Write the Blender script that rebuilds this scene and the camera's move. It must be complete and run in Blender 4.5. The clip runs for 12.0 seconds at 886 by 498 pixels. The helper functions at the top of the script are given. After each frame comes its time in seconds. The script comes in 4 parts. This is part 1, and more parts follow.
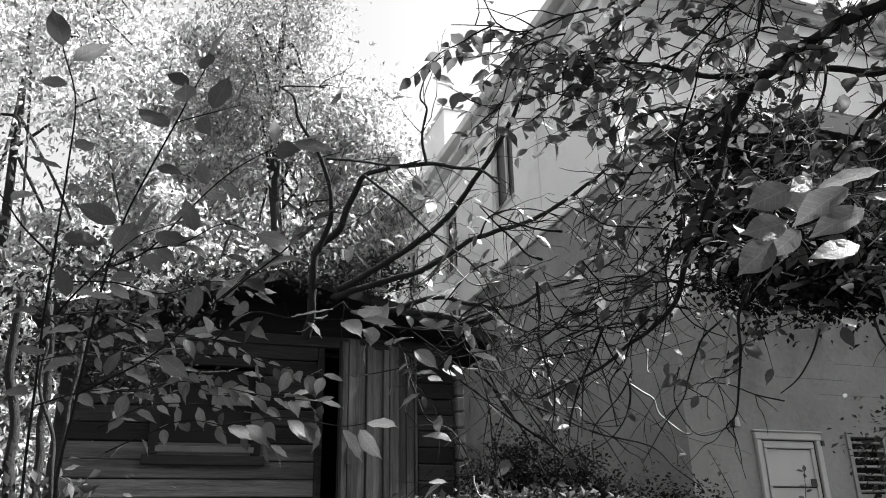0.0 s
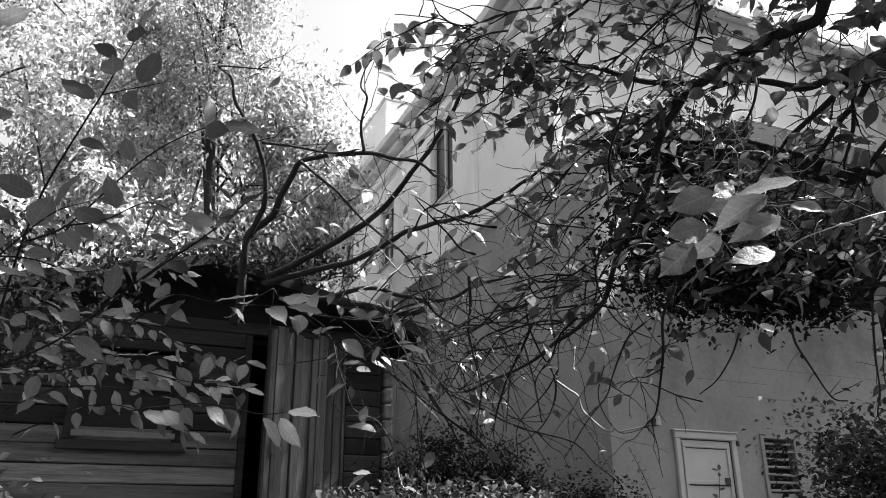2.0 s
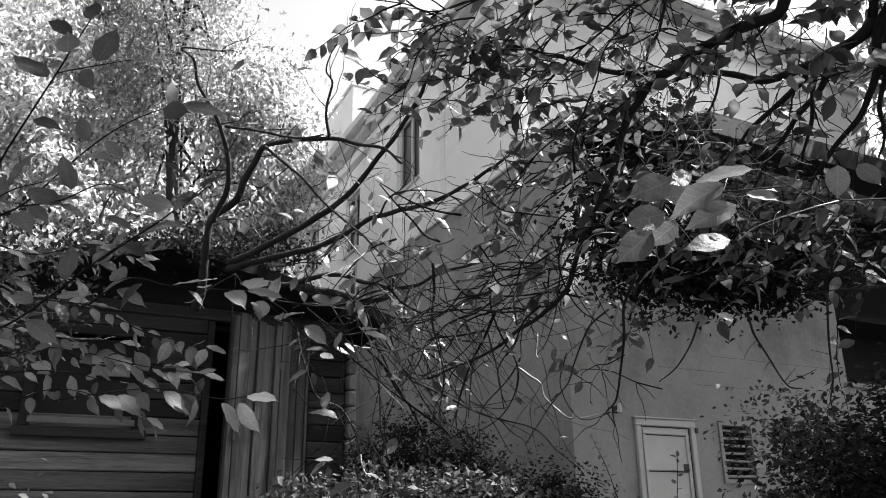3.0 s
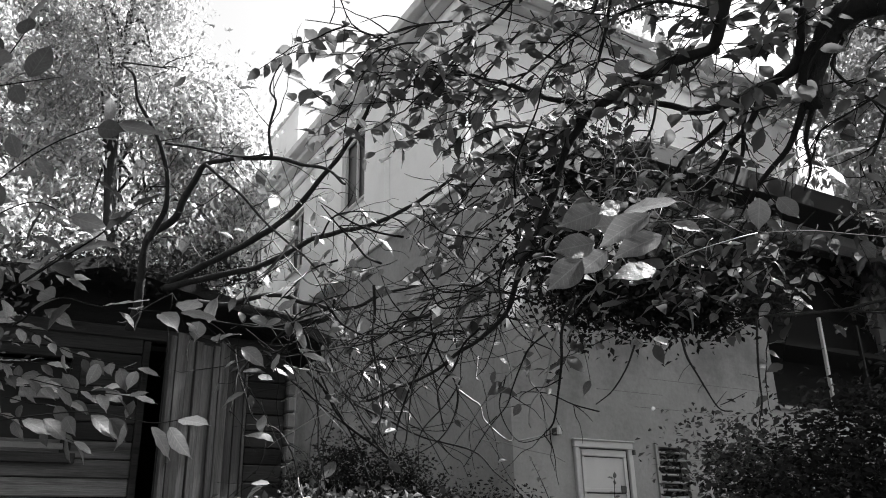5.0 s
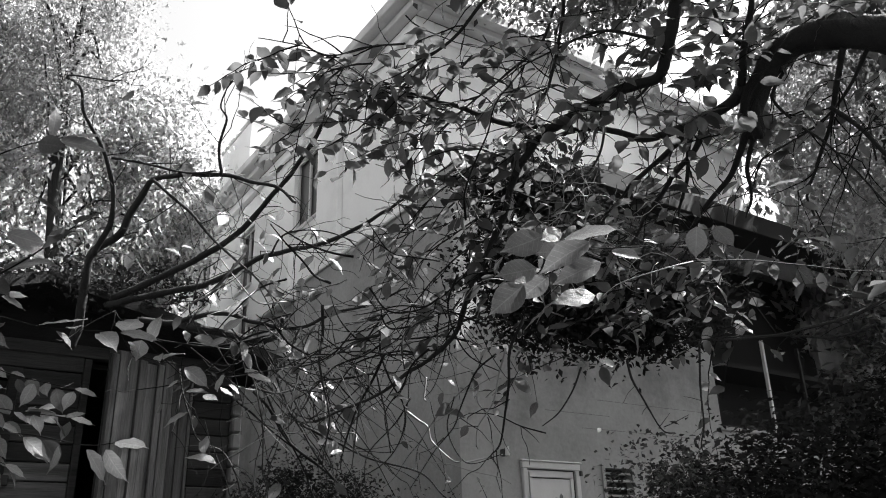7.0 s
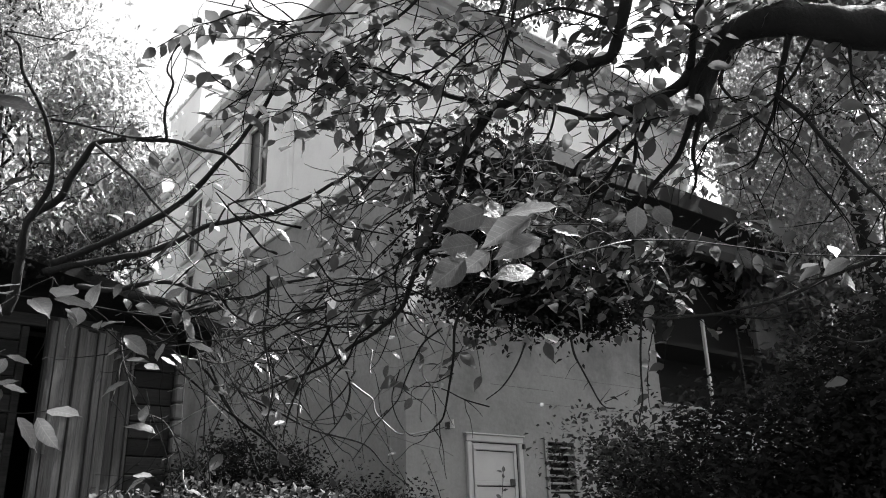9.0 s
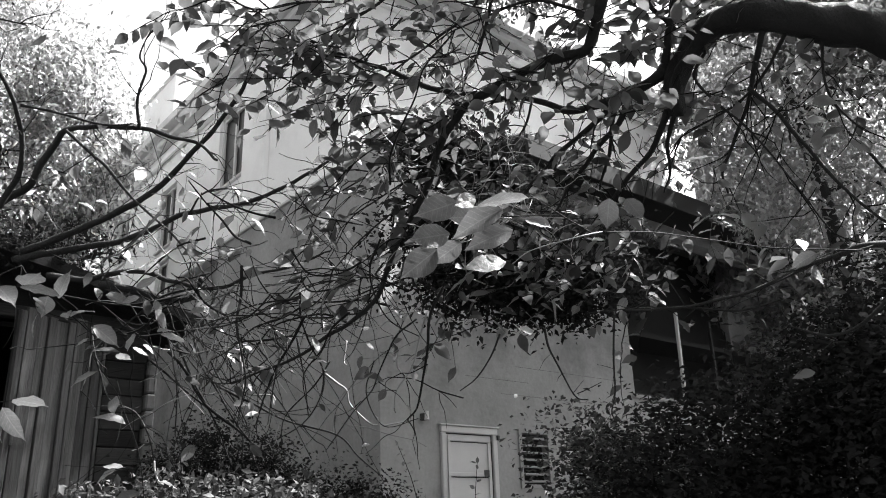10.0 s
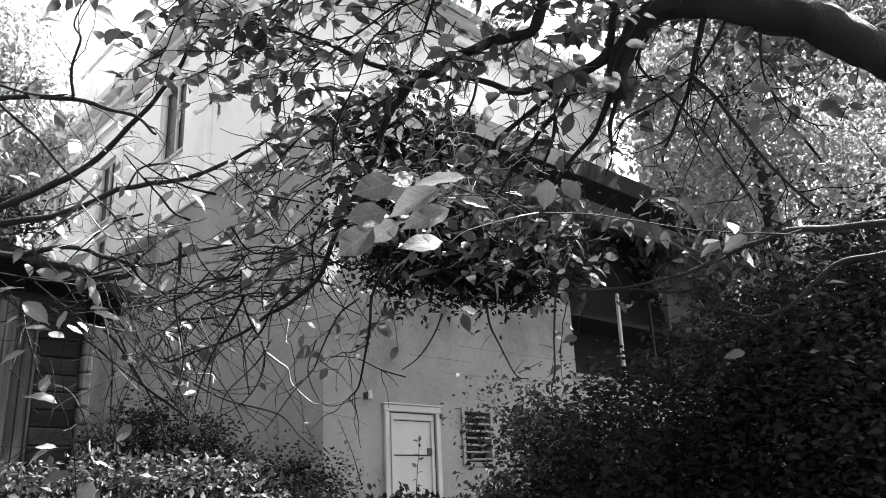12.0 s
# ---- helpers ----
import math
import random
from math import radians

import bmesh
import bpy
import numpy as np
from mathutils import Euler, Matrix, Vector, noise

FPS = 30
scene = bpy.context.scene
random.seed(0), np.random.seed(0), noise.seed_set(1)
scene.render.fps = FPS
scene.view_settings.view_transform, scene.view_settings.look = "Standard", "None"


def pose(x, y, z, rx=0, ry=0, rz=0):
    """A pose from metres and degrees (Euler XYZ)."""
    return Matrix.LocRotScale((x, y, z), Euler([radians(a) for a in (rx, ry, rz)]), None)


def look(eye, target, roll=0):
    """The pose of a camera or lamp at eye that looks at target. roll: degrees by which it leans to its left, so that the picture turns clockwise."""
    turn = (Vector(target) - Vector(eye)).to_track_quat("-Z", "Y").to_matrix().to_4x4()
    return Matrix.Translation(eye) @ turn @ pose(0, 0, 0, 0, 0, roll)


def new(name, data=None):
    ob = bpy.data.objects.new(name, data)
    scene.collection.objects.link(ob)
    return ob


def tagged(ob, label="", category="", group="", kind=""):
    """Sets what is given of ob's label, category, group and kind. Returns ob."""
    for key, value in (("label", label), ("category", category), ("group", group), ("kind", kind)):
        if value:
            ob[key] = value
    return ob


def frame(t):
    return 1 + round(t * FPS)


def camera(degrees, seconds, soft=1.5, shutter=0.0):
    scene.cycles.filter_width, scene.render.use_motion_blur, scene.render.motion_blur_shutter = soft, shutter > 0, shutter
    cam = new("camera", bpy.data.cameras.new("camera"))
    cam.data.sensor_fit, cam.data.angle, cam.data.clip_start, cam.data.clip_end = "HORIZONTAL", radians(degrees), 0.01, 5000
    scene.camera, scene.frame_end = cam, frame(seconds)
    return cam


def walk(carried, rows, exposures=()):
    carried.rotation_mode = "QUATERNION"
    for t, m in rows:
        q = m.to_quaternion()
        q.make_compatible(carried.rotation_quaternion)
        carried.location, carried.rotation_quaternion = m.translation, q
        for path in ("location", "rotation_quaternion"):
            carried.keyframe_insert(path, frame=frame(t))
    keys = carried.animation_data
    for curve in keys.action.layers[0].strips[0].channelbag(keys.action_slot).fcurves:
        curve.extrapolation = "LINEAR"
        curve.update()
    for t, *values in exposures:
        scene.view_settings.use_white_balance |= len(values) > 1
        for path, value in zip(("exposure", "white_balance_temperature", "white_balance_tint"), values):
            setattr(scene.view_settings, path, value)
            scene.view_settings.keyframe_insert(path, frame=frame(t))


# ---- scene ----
cam = camera(57.96, 12.0, 1.0)
PATH = [
    (0.0, pose(0.001, 0.001, 1.551, 111.06, 1.15, 1.74)),
    (0.5, pose(0.002, 0.000, 1.550, 110.89, 0.83, 0.09)),
    (1.0, pose(0.008, 0.002, 1.550, 110.72, 0.78, -1.25)),
    (1.5, pose(0.012, 0.009, 1.550, 110.62, 0.59, -2.34)),
    (2.0, pose(0.019, 0.012, 1.551, 110.46, 0.40, -3.38)),
    (2.5, pose(0.025, 0.011, 1.549, 110.18, 0.41, -4.72)),
    (3.0, pose(0.032, 0.015, 1.545, 109.59, 0.68, -5.83)),
    (5.0, pose(0.050, -0.006, 1.548, 111.00, 1.30, -9.80)),
    (5.5, pose(0.055, -0.015, 1.548, 111.94, 1.63, -10.20)),
    (6.0, pose(0.061, -0.018, 1.551, 112.64, 1.88, -11.11)),
    (6.5, pose(0.064, -0.023, 1.553, 112.59, 1.83, -12.27)),
    (7.0, pose(0.065, -0.023, 1.552, 112.29, 1.75, -13.25)),
    (9.0, pose(0.084, -0.027, 1.550, 110.33, 1.67, -17.00)),
    (9.5, pose(0.090, -0.026, 1.550, 110.05, 1.80, -17.96)),
    (10.0, pose(0.095, -0.026, 1.548, 109.69, 1.83, -18.71)),
    (10.5, pose(0.100, -0.027, 1.546, 109.20, 2.25, -19.80)),
    (11.0, pose(0.104, -0.027, 1.547, 108.78, 2.18, -20.52)),
    (11.5, pose(0.108, -0.032, 1.546, 108.35, 2.28, -21.96)),
    (12.0, pose(0.116, -0.029, 1.548, 108.09, 2.42, -22.52)),
]
walk(cam, PATH, [(0.0, 2.28), (6.5, 2.32), (9.5, 2.5), (12.0, 3.1)])

# ---- light: a colourless sky and one high sun ----
SUN_YAW, SUN_HIGH = -82.0, 54.0
world = bpy.data.worlds.new("sky")
scene.world = world
world.use_nodes = True
wn = world.node_tree
sky = wn.nodes.new("ShaderNodeTexSky")
sky.sky_type, sky.sun_disc = "NISHITA", False
sky.sun_elevation, sky.sun_rotation = radians(SUN_HIGH), radians(-SUN_YAW)
sky.dust_density = 4.0
grey_sky = wn.nodes.new("ShaderNodeRGBToBW")
wn.links.new(sky.outputs[0], grey_sky.inputs[0])
wn.links.new(grey_sky.outputs[0], wn.nodes["Background"].inputs[0])
wn.nodes["Background"].inputs[1].default_value = 0.092
sun_lamp = bpy.data.lights.new("sun", "SUN")
sun_lamp.energy, sun_lamp.angle = 5.0, radians(0.6)
sun_to = Vector((-math.sin(radians(SUN_YAW)) * math.cos(radians(SUN_HIGH)), math.cos(radians(SUN_YAW)) * math.cos(radians(SUN_HIGH)), math.sin(radians(SUN_HIGH))))
new("sun", sun_lamp).matrix_world = look(sun_to * 60, (0, 0, 0))


# ---- materials: a black-and-white place, every colour is a grey ----
def surface(name, base, rough=0.8, spread=0.35, coarse=1.5, fine=40.0, bump=0.3, stretch=(1, 1, 1), each=0.0, stain=0.0, through_light=0.0, gloss=0.3, depth=0.01, vein=0.0):
    m = bpy.data.materials.new(name)
    m.use_nodes = True
    t = m.node_tree
    bsdf = t.nodes["Principled BSDF"]
    bsdf.inputs["Roughness"].default_value = rough
    bsdf.inputs["Specular IOR Level"].default_value = gloss
    co = t.nodes.new("ShaderNodeTexCoord")
    mp = t.nodes.new("ShaderNodeMapping")
    mp.inputs["Scale"].default_value = stretch
    t.links.new(co.outputs["Object"], mp.inputs[0])

    def grain(scale, detail=6.0):
        n = t.nodes.new("ShaderNodeTexNoise")
        n.inputs["Scale"].default_value, n.inputs["Detail"].default_value = scale, detail
        n.inputs["Roughness"].default_value = 0.65
        t.links.new(mp.outputs[0], n.inputs["Vector"])
        return n.outputs[0]

    def mathn(op, a, b):
        n = t.nodes.new("ShaderNodeMath")
        n.operation = op
        for k, q in enumerate((a, b)):
            if isinstance(q, (int, float)):
                n.inputs[k].default_value = q
            else:
                t.links.new(q, n.inputs[k])
        return n.outputs[0]
    big, small = grain(coarse), grain(fine)
    mix = mathn("ADD", mathn("MULTIPLY", mathn("SUBTRACT", big, 0.5), 2.2 * spread), mathn("MULTIPLY", mathn("SUBTRACT", small, 0.5), 1.4 * spread))
    value = mathn("MULTIPLY", mathn("ADD", mix, 1.0), base)
    if stain > 0:
        blot = t.nodes.new("ShaderNodeMapRange")
        blot.inputs[1].default_value, blot.inputs[2].default_value = 0.52, 0.72
        blot.inputs[3].default_value, blot.inputs[4].default_value = 1.0, 1.0 - stain
        t.links.new(grain(coarse * 0.6, 9.0), blot.inputs[0])
        value = mathn("MULTIPLY", value, blot.outputs[0])
    if each > 0:
        info = t.nodes.new("ShaderNodeObjectInfo")
        geo = t.nodes.new("ShaderNodeNewGeometry")
        pick = mathn("FRACT", mathn("ADD", info.outputs["Random"], geo.outputs["Random Per Island"]), 0.0)
        value = mathn("MULTIPLY", value, mathn("ADD", mathn("MULTIPLY", pick, 2 * each), 1.0 - each))
    if vein > 0:
        xyz = t.nodes.new("ShaderNodeSeparateXYZ")
        t.links.new(co.outputs["Object"], xyz.inputs[0])
        off = mathn("ABSOLUTE", xyz.outputs[0], 0.0)
        rib = mathn("LESS_THAN", off, 0.012)
        ray = mathn("FRACT", mathn("MULTIPLY", mathn("SUBTRACT", xyz.outputs[1], mathn("MULTIPLY", off, 0.7)), 9.0), 0.0)
        line = mathn("MAXIMUM", rib, mathn("LESS_THAN", ray, 0.1))
        value = mathn("MULTIPLY", value, mathn("ADD", mathn("MULTIPLY", line, vein), 1.0 - vein * 0.15))
    value = mathn("MAXIMUM", value, 0.004)
    colour = t.nodes.new("ShaderNodeCombineColor")
    for k in range(3):
        t.links.new(value, colour.inputs[k])
    t.links.new(colour.outputs[0], bsdf.inputs["Base Color"])
    if bump > 0:
        b = t.nodes.new("ShaderNodeBump")
        b.inputs["Strength"].default_value, b.inputs["Distance"].default_value = bump, depth
        t.links.new(mathn("ADD", big, small), b.inputs["Height"])
        t.links.new(b.outputs[0], bsdf.inputs["Normal"])
    if through_light > 0:
        tr = t.nodes.new("ShaderNodeBsdfTranslucent")
        t.links.new(colour.outputs[0], tr.inputs[0])
        ms = t.nodes.new("ShaderNodeMixShader")
        ms.inputs[0].default_value = through_light
        t.links.new(bsdf.outputs[0], ms.inputs[1])
        t.links.new(tr.outputs[0], ms.inputs[2])
        t.links.new(ms.outputs[0], t.nodes["Material Output"].inputs[0])
    return m


M_soil = surface("soil", 0.04, 0.95, 0.5, 2.0, 60, 0.8, stain=0.4)
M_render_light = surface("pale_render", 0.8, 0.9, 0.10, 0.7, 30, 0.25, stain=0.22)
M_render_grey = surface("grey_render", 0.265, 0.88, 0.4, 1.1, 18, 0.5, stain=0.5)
M_trim = surface("painted_trim", 0.5, 0.6, 0.15, 2, 60, 0.2)
M_door = surface("painted_door", 0.5, 0.65, 0.10, 3, 50, 0.15, stain=0.25)
# near-black base: the shade inside openings is put into the colour
M_dark = surface("deep_shade", 0.012, 0.9, 0.3, 1, 10, 0.0)
# dark boards, base lowered further to put the eave's shadow into them
M_eave = surface("shaded_eave", 0.018, 0.85, 0.4, 2, 30, 0.3)
M_roofing = surface("roofing", 0.10, 0.9, 0.4, 2, 30, 0.4)
M_cornice = surface("cornice", 0.55, 0.85, 0.2, 2, 40, 0.3, stain=0.3)
M_glass_dark = surface("window_glass", 0.015, 0.3, 0.1, 1, 4, 0.0, gloss=0.3)
M_plank = surface("weathered_plank", 0.066, 0.85, 1.4, 1.2, 14, 0.6, stretch=(9, 9, 0.5), each=0.5, stain=0.75)
# base lowered to hold the shed's deep shade; grain and stains are wear
M_shade_board = surface("shaded_weathered_board", 0.019, 0.85, 1.2, 1.2, 14, 0.6, stretch=(0.5, 9, 9), each=0.75, stain=0.5)
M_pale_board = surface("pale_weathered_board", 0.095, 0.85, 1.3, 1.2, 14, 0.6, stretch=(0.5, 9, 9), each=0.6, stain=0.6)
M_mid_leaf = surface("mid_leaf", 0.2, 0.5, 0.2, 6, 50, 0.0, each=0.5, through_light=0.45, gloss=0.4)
M_log_end = surface("log_end", 0.13, 0.9, 0.4, 4, 40, 0.5, each=0.3)
M_iron = surface("rusty_iron", 0.05, 0.7, 0.5, 8, 60, 0.4)
M_moss = surface("mossy_roof", 0.012, 0.98, 0.5, 4, 60, 1.0)
M_bark = surface("bark", 0.016, 0.85, 0.6, 3, 50, 0.9, stretch=(1, 1, 0.5), depth=0.02)
M_twig = surface("twig", 0.011, 0.9, 0.5, 6, 60, 0.2, each=0.4, gloss=0.12)
# pale copy of the twig: sunlit glints put into the colour
M_lit_twig = surface("lit_twig", 0.19, 0.6, 0.5, 6, 60, 0.2, each=0.6, gloss=0.5)
M_leaf = surface("leaf", 0.12, 0.4, 0.45, 3, 22, 0.3, stain=0.35, vein=0.35, each=0.65, through_light=0.42, gloss=0.5)
# darker copy of the leaf, with the canopy's shade in its colour
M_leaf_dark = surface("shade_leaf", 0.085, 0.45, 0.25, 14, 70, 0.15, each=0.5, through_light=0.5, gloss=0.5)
# paler than a real leaf: strong sunlight on the crowns is coloured in
M_sunlit_leaf = surface("sunlit_tree_leaf", 0.44, 0.45, 0.2, 6, 50, 0.0, each=0.75, through_light=0.5, gloss=0.4)
# leaf base lowered so brambles, ivy and creeper carry shade in their colour
M_shade_ivy = surface("shaded_ivy_leaf", 0.024, 0.9, 0.25, 8, 50, 0.0, each=0.3, through_light=0.2, gloss=0.0)
M_weed = surface("weed_leaf", 0.058, 0.6, 0.2, 8, 50, 0.0, each=0.5, through_light=0.35, gloss=0.2)
M_litter = surface("ground_leaf", 0.032, 0.6, 0.2, 8, 50, 0.0, each=0.6, through_light=0.3)


# ---- small builders ----
def mesh_of(name, verts, faces, material, smooth=False):
    me = bpy.data.meshes.new(name)
    me.from_pydata([tuple(q) for q in verts], [], [tuple(q) for q in faces])
    me.materials.append(material)
    if smooth:
        me.polygons.foreach_set("use_smooth", [True] * len(me.polygons))
    me.update()
    return me


def part(name, bm, material, parent, label=""):
    """One mesh object under a thing; bm is a bmesh or a finished mesh."""
    if isinstance(bm, bmesh.types.BMesh):
        me = bpy.data.meshes.new(name)
        bm.to_mesh(me)
        bm.free()
        me.materials.append(material)
    else:
        me = bm
    ob = new(name, me)
    ob.parent = parent
    return tagged(ob, label)


def thing(name, m, label, category, group="", kind=""):
    ob = new(name)
    ob.matrix_world = m
    return tagged(ob, label, category, group, kind)


def box(x0, x1, y0, y1, z0, z1, bevel=0.006, bm=None, turn=None):
    bm = bm or bmesh.new()
    made = bmesh.ops.create_cube(bm, size=1.0)["verts"]
    m = Matrix.Translation(((x0 + x1) / 2, (y0 + y1) / 2, (z0 + z1) / 2)) @ (turn or Matrix()) @ Matrix.Diagonal((x1 - x0, y1 - y0, z1 - z0, 1))
    bmesh.ops.transform(bm, matrix=m, verts=made)
    if bevel:
        edges = {e for q in made for e in q.link_edges}
        bmesh.ops.bevel(bm, geom=list(edges), offset=bevel, segments=1, affect="EDGES")
    return bm


def wall_with_holes(x0, x1, z0, z1, y0, y1, holes):
    """A wall in the xz plane from y0 to y1 thick, with rectangular openings (xa, xb, za, zb) that go through it."""
    bm = bmesh.new()
    xs = sorted({x0, x1, *[q for h in holes for q in h[:2]]})
    zs = sorted({z0, z1, *[q for h in holes for q in h[2:]]})
    grid = {}

    def at(i, j, y):
        if (i, j, y) not in grid:
            grid[i, j, y] = bm.verts.new((xs[i], y, zs[j]))
        return grid[i, j, y]

    def solid(i, j):
        if not (0 <= i < len(xs) - 1 and 0 <= j < len(zs) - 1):
            return False
        cx, cz = (xs[i] + xs[i + 1]) / 2, (zs[j] + zs[j + 1]) / 2
        return not any(h[0] < cx < h[1] and h[2] < cz < h[3] for h in holes)
    for i in range(len(xs) - 1):
        for j in range(len(zs) - 1):
            if not solid(i, j):
                continue
            bm.faces.new([at(i, j, y0), at(i + 1, j, y0), at(i + 1, j + 1, y0), at(i, j + 1, y0)])
            bm.faces.new([at(i, j, y1), at(i, j + 1, y1), at(i + 1, j + 1, y1), at(i + 1, j, y1)])
            for di, dj, a, b in ((-1, 0, (i, j), (i, j + 1)), (1, 0, (i + 1, j + 1), (i + 1, j)), (0, -1, (i + 1, j), (i, j)), (0, 1, (i, j + 1), (i + 1, j + 1))):
                if not solid(i + di, j + dj):
                    bm.faces.new([at(*a, y0), at(*b, y0), at(*b, y1), at(*a, y1)])
    bmesh.ops.recalc_face_normals(bm, faces=bm.faces)
    return bm


def smooth_path(points, steps=6):
    p = [Vector(q) for q in points]
    p = [p[0] * 2 - p[1], *p, p[-1] * 2 - p[-2]]
    out = []
    for i in range(1, len(p) - 2):
        for k in range(steps):
            s = k / steps
            out.append(0.5 * ((2 * p[i]) + (p[i + 1] - p[i - 1]) * s + (2 * p[i - 1] - 5 * p[i] + 4 * p[i + 1] - p[i + 2]) * s * s + (3 * p[i] - p[i - 1] - 3 * p[i + 1] + p[i + 2]) * s ** 3))
    return out + [p[-2]]


class Stock:
    """Vertices and faces gathered for one mesh."""

    def __init__(self):
        self.v, self.f = [], []

    def tube(self, path, r0, r1, sides=6, rough=0.0):
        base, n = len(self.v), len(path)
        for i, q in enumerate(path):
            ahead = (path[min(i + 1, n - 1)] - path[max(i - 1, 0)]).normalized()
            side = ahead.orthogonal().normalized() if i == 0 else (side - ahead * side.dot(ahead)).normalized()
            up = ahead.cross(side)
            r = r0 + (r1 - r0) * i / max(n - 1, 1)
            for k in range(sides):
                a = 2 * math.pi * k / sides
                rr = r * (1 + rough * noise.noise(q * 9 + Vector((k * 3.1, 0, 0))))
                self.v.append(q + (side * math.cos(a) + up * math.sin(a)) * rr)
        for i in range(n - 1):
            for k in range(sides):
                a, b = base + i * sides + k, base + i * sides + (k + 1) % sides
                self.f.append((a, b, b + sides, a + sides))
        self.f.append(tuple(base + k for k in range(sides))[::-1])
        self.f.append(tuple(base + (n - 1) * sides + k for k in range(sides)))

    def mesh(self, name, material, smooth=True):
        return mesh_of(name, self.v, self.f, material, smooth)


def leaf_shape(curl, fold, wide, rows=8):
    """A leaf one unit long along y, its face up: midrib, two halves, folded and curled, with a drawn-out tip."""
    v, f = [], []
    for i in range(rows + 1):
        s = i / rows
        w = wide * math.sin(math.pi * min(1.0, s / 0.9) ** 0.92) ** 0.7 if s < 0.9 else 0.0
        w = max(w, 0.03 * (1 - s) * 5 if s > 0.8 else 0.006)
        z = -curl * s * s
        wob = 0.02 * math.sin(i * 2.3 + curl * 9)
        v += [(-w, s, z + fold * w + wob), (0, s, z), (w, s, z + fold * w - wob)]
    for i in range(rows):
        a = i * 3
        f += [(a, a + 1, a + 4, a + 3), (a + 1, a + 2, a + 5, a + 4)]
    return np.array(v), np.array(f)


SMALL_V = np.array([(0, 0, 0), (-0.26, 0.42, 0.06), (0, 0.5, 0), (0.26, 0.42, 0.06), (0, 1.0, -0.12)])
SMALL_F = np.array([(0, 2, 1), (0, 3, 2), (1, 2, 4), (2, 3, 4)])
rng = np.random.default_rng(7)


def leaves(name, places, size, material, shape=None, droop=0.35, level=1.0, tilt=0.6):
    """One mesh of many small leaves at the places given (n x 3), turned at random, drooping; level: how steep their length may run, tilt: how far their faces lean."""
    places = np.asarray(places, float)
    n = len(places)
    sv, sf = shape if shape else (SMALL_V, SMALL_F)
    y = rng.normal(size=(n, 3)) * (1, 1, level) + (0, 0, -droop)
    y /= np.linalg.norm(y, axis=1)[:, None]
    up = rng.normal(size=(n, 3)) * tilt + (0, 0, 1.0)
    x = np.cross(y, up)
    x /= np.linalg.norm(x, axis=1)[:, None]
    z = np.cross(x, y)
    s = size * rng.uniform(0.6, 1.3, size=(n, 1, 1))
    v = (sv[None, :, 0:1] * x[:, None] + sv[None, :, 1:2] * y[:, None] + sv[None, :, 2:3] * z[:, None]) * s + places[:, None]
    f = sf[None] + (np.arange(n) * len(sv))[:, None, None]
    me = bpy.data.meshes.new(name)
    v, f = v.reshape(-1, 3), f.reshape(-1, sf.shape[1])
    k = sf.shape[1]
    me.vertices.add(len(v))
    me.vertices.foreach_set("co", v.ravel())
    me.loops.add(f.size)
    me.loops.foreach_set("vertex_index", f.ravel().astype(np.int32))
    me.polygons.add(len(f))
    me.polygons.foreach_set("loop_start", (np.arange(len(f)) * k).astype(np.int32))
    me.materials.append(material)
    me.update(calc_edges=True)
    me.validate()
    return me


def clumped(n, centre, radii, clumps, tight, shell=0.5):
    """n places in clumps that fill an ellipsoid unevenly, more of them towards its skin."""
    d = rng.normal(size=(clumps, 3))
    d /= np.linalg.norm(d, axis=1)[:, None]
    r = rng.uniform(shell ** 3, 1, size=(clumps, 1)) ** (1 / 3)
    mid = d * r * np.asarray(radii) + np.asarray(centre)
    pick = rng.integers(0, clumps, n)
    wide = tight * rng.uniform(0.5, 1.4, size=(clumps, 1))
    return mid[pick] + rng.normal(size=(n, 3)) * wide[pick] * (1, 1, 0.7)


# ---- ground: rises from the camera to the buildings ----
def ground_z(x, y):
    s = min(max((y - 0.3 * abs(x) * 0.2) / 7.0, 0.0), 1.0)
    far = min(max((math.hypot(x, y) - 40) / 200, 0), 1)
    return (0.8 * s * s * (3 - 2 * s)) * (1 - far) + 0.12 * noise.noise(Vector((x * 0.5, y * 0.5, 0))) * (1 - far)


axis = sorted({*[round(-16 + 0.4 * k, 2) for k in range(81)], *[s * 16 * 1.45 ** k for k in range(1, 14) for s in (-1, 1)]})
gv = [(x, y, ground_z(x, y)) for y in axis for x in axis]
gn = len(axis)
gf = [(j * gn + i, j * gn + i + 1, (j + 1) * gn + i + 1, (j + 1) * gn + i) for j in range(gn - 1) for i in range(gn - 1)]
tagged(new("ground", mesh_of("ground", gv, gf, M_soil, True)), "rising dark soil ground under weeds and ivy", "ground", kind="structure")

# ---- the low grey building with the door ----
WALLS = 20.5
BASE = pose(2.393, 8.84, 0, 0, 0, WALLS)
low = thing("outbuilding", BASE, "grey rendered two-storey outbuilding with a dark overhanging eave", "building")
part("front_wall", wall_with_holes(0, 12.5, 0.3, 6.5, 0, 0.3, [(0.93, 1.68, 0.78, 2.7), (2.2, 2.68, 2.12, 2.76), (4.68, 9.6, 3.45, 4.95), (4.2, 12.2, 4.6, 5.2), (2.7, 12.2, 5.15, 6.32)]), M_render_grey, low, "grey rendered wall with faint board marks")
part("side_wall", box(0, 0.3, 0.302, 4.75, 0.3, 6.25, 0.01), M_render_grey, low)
part("wall_coping", box(-0.04, 0.34, 0.302, 4.8, 6.253, 6.3, 0.01), M_cornice, low, "thin pale coping")
part("wall_coping", box(0.362, 1.88, -0.06, 0.34, 6.505, 6.58, 0.01), M_cornice, low, "thin pale coping")
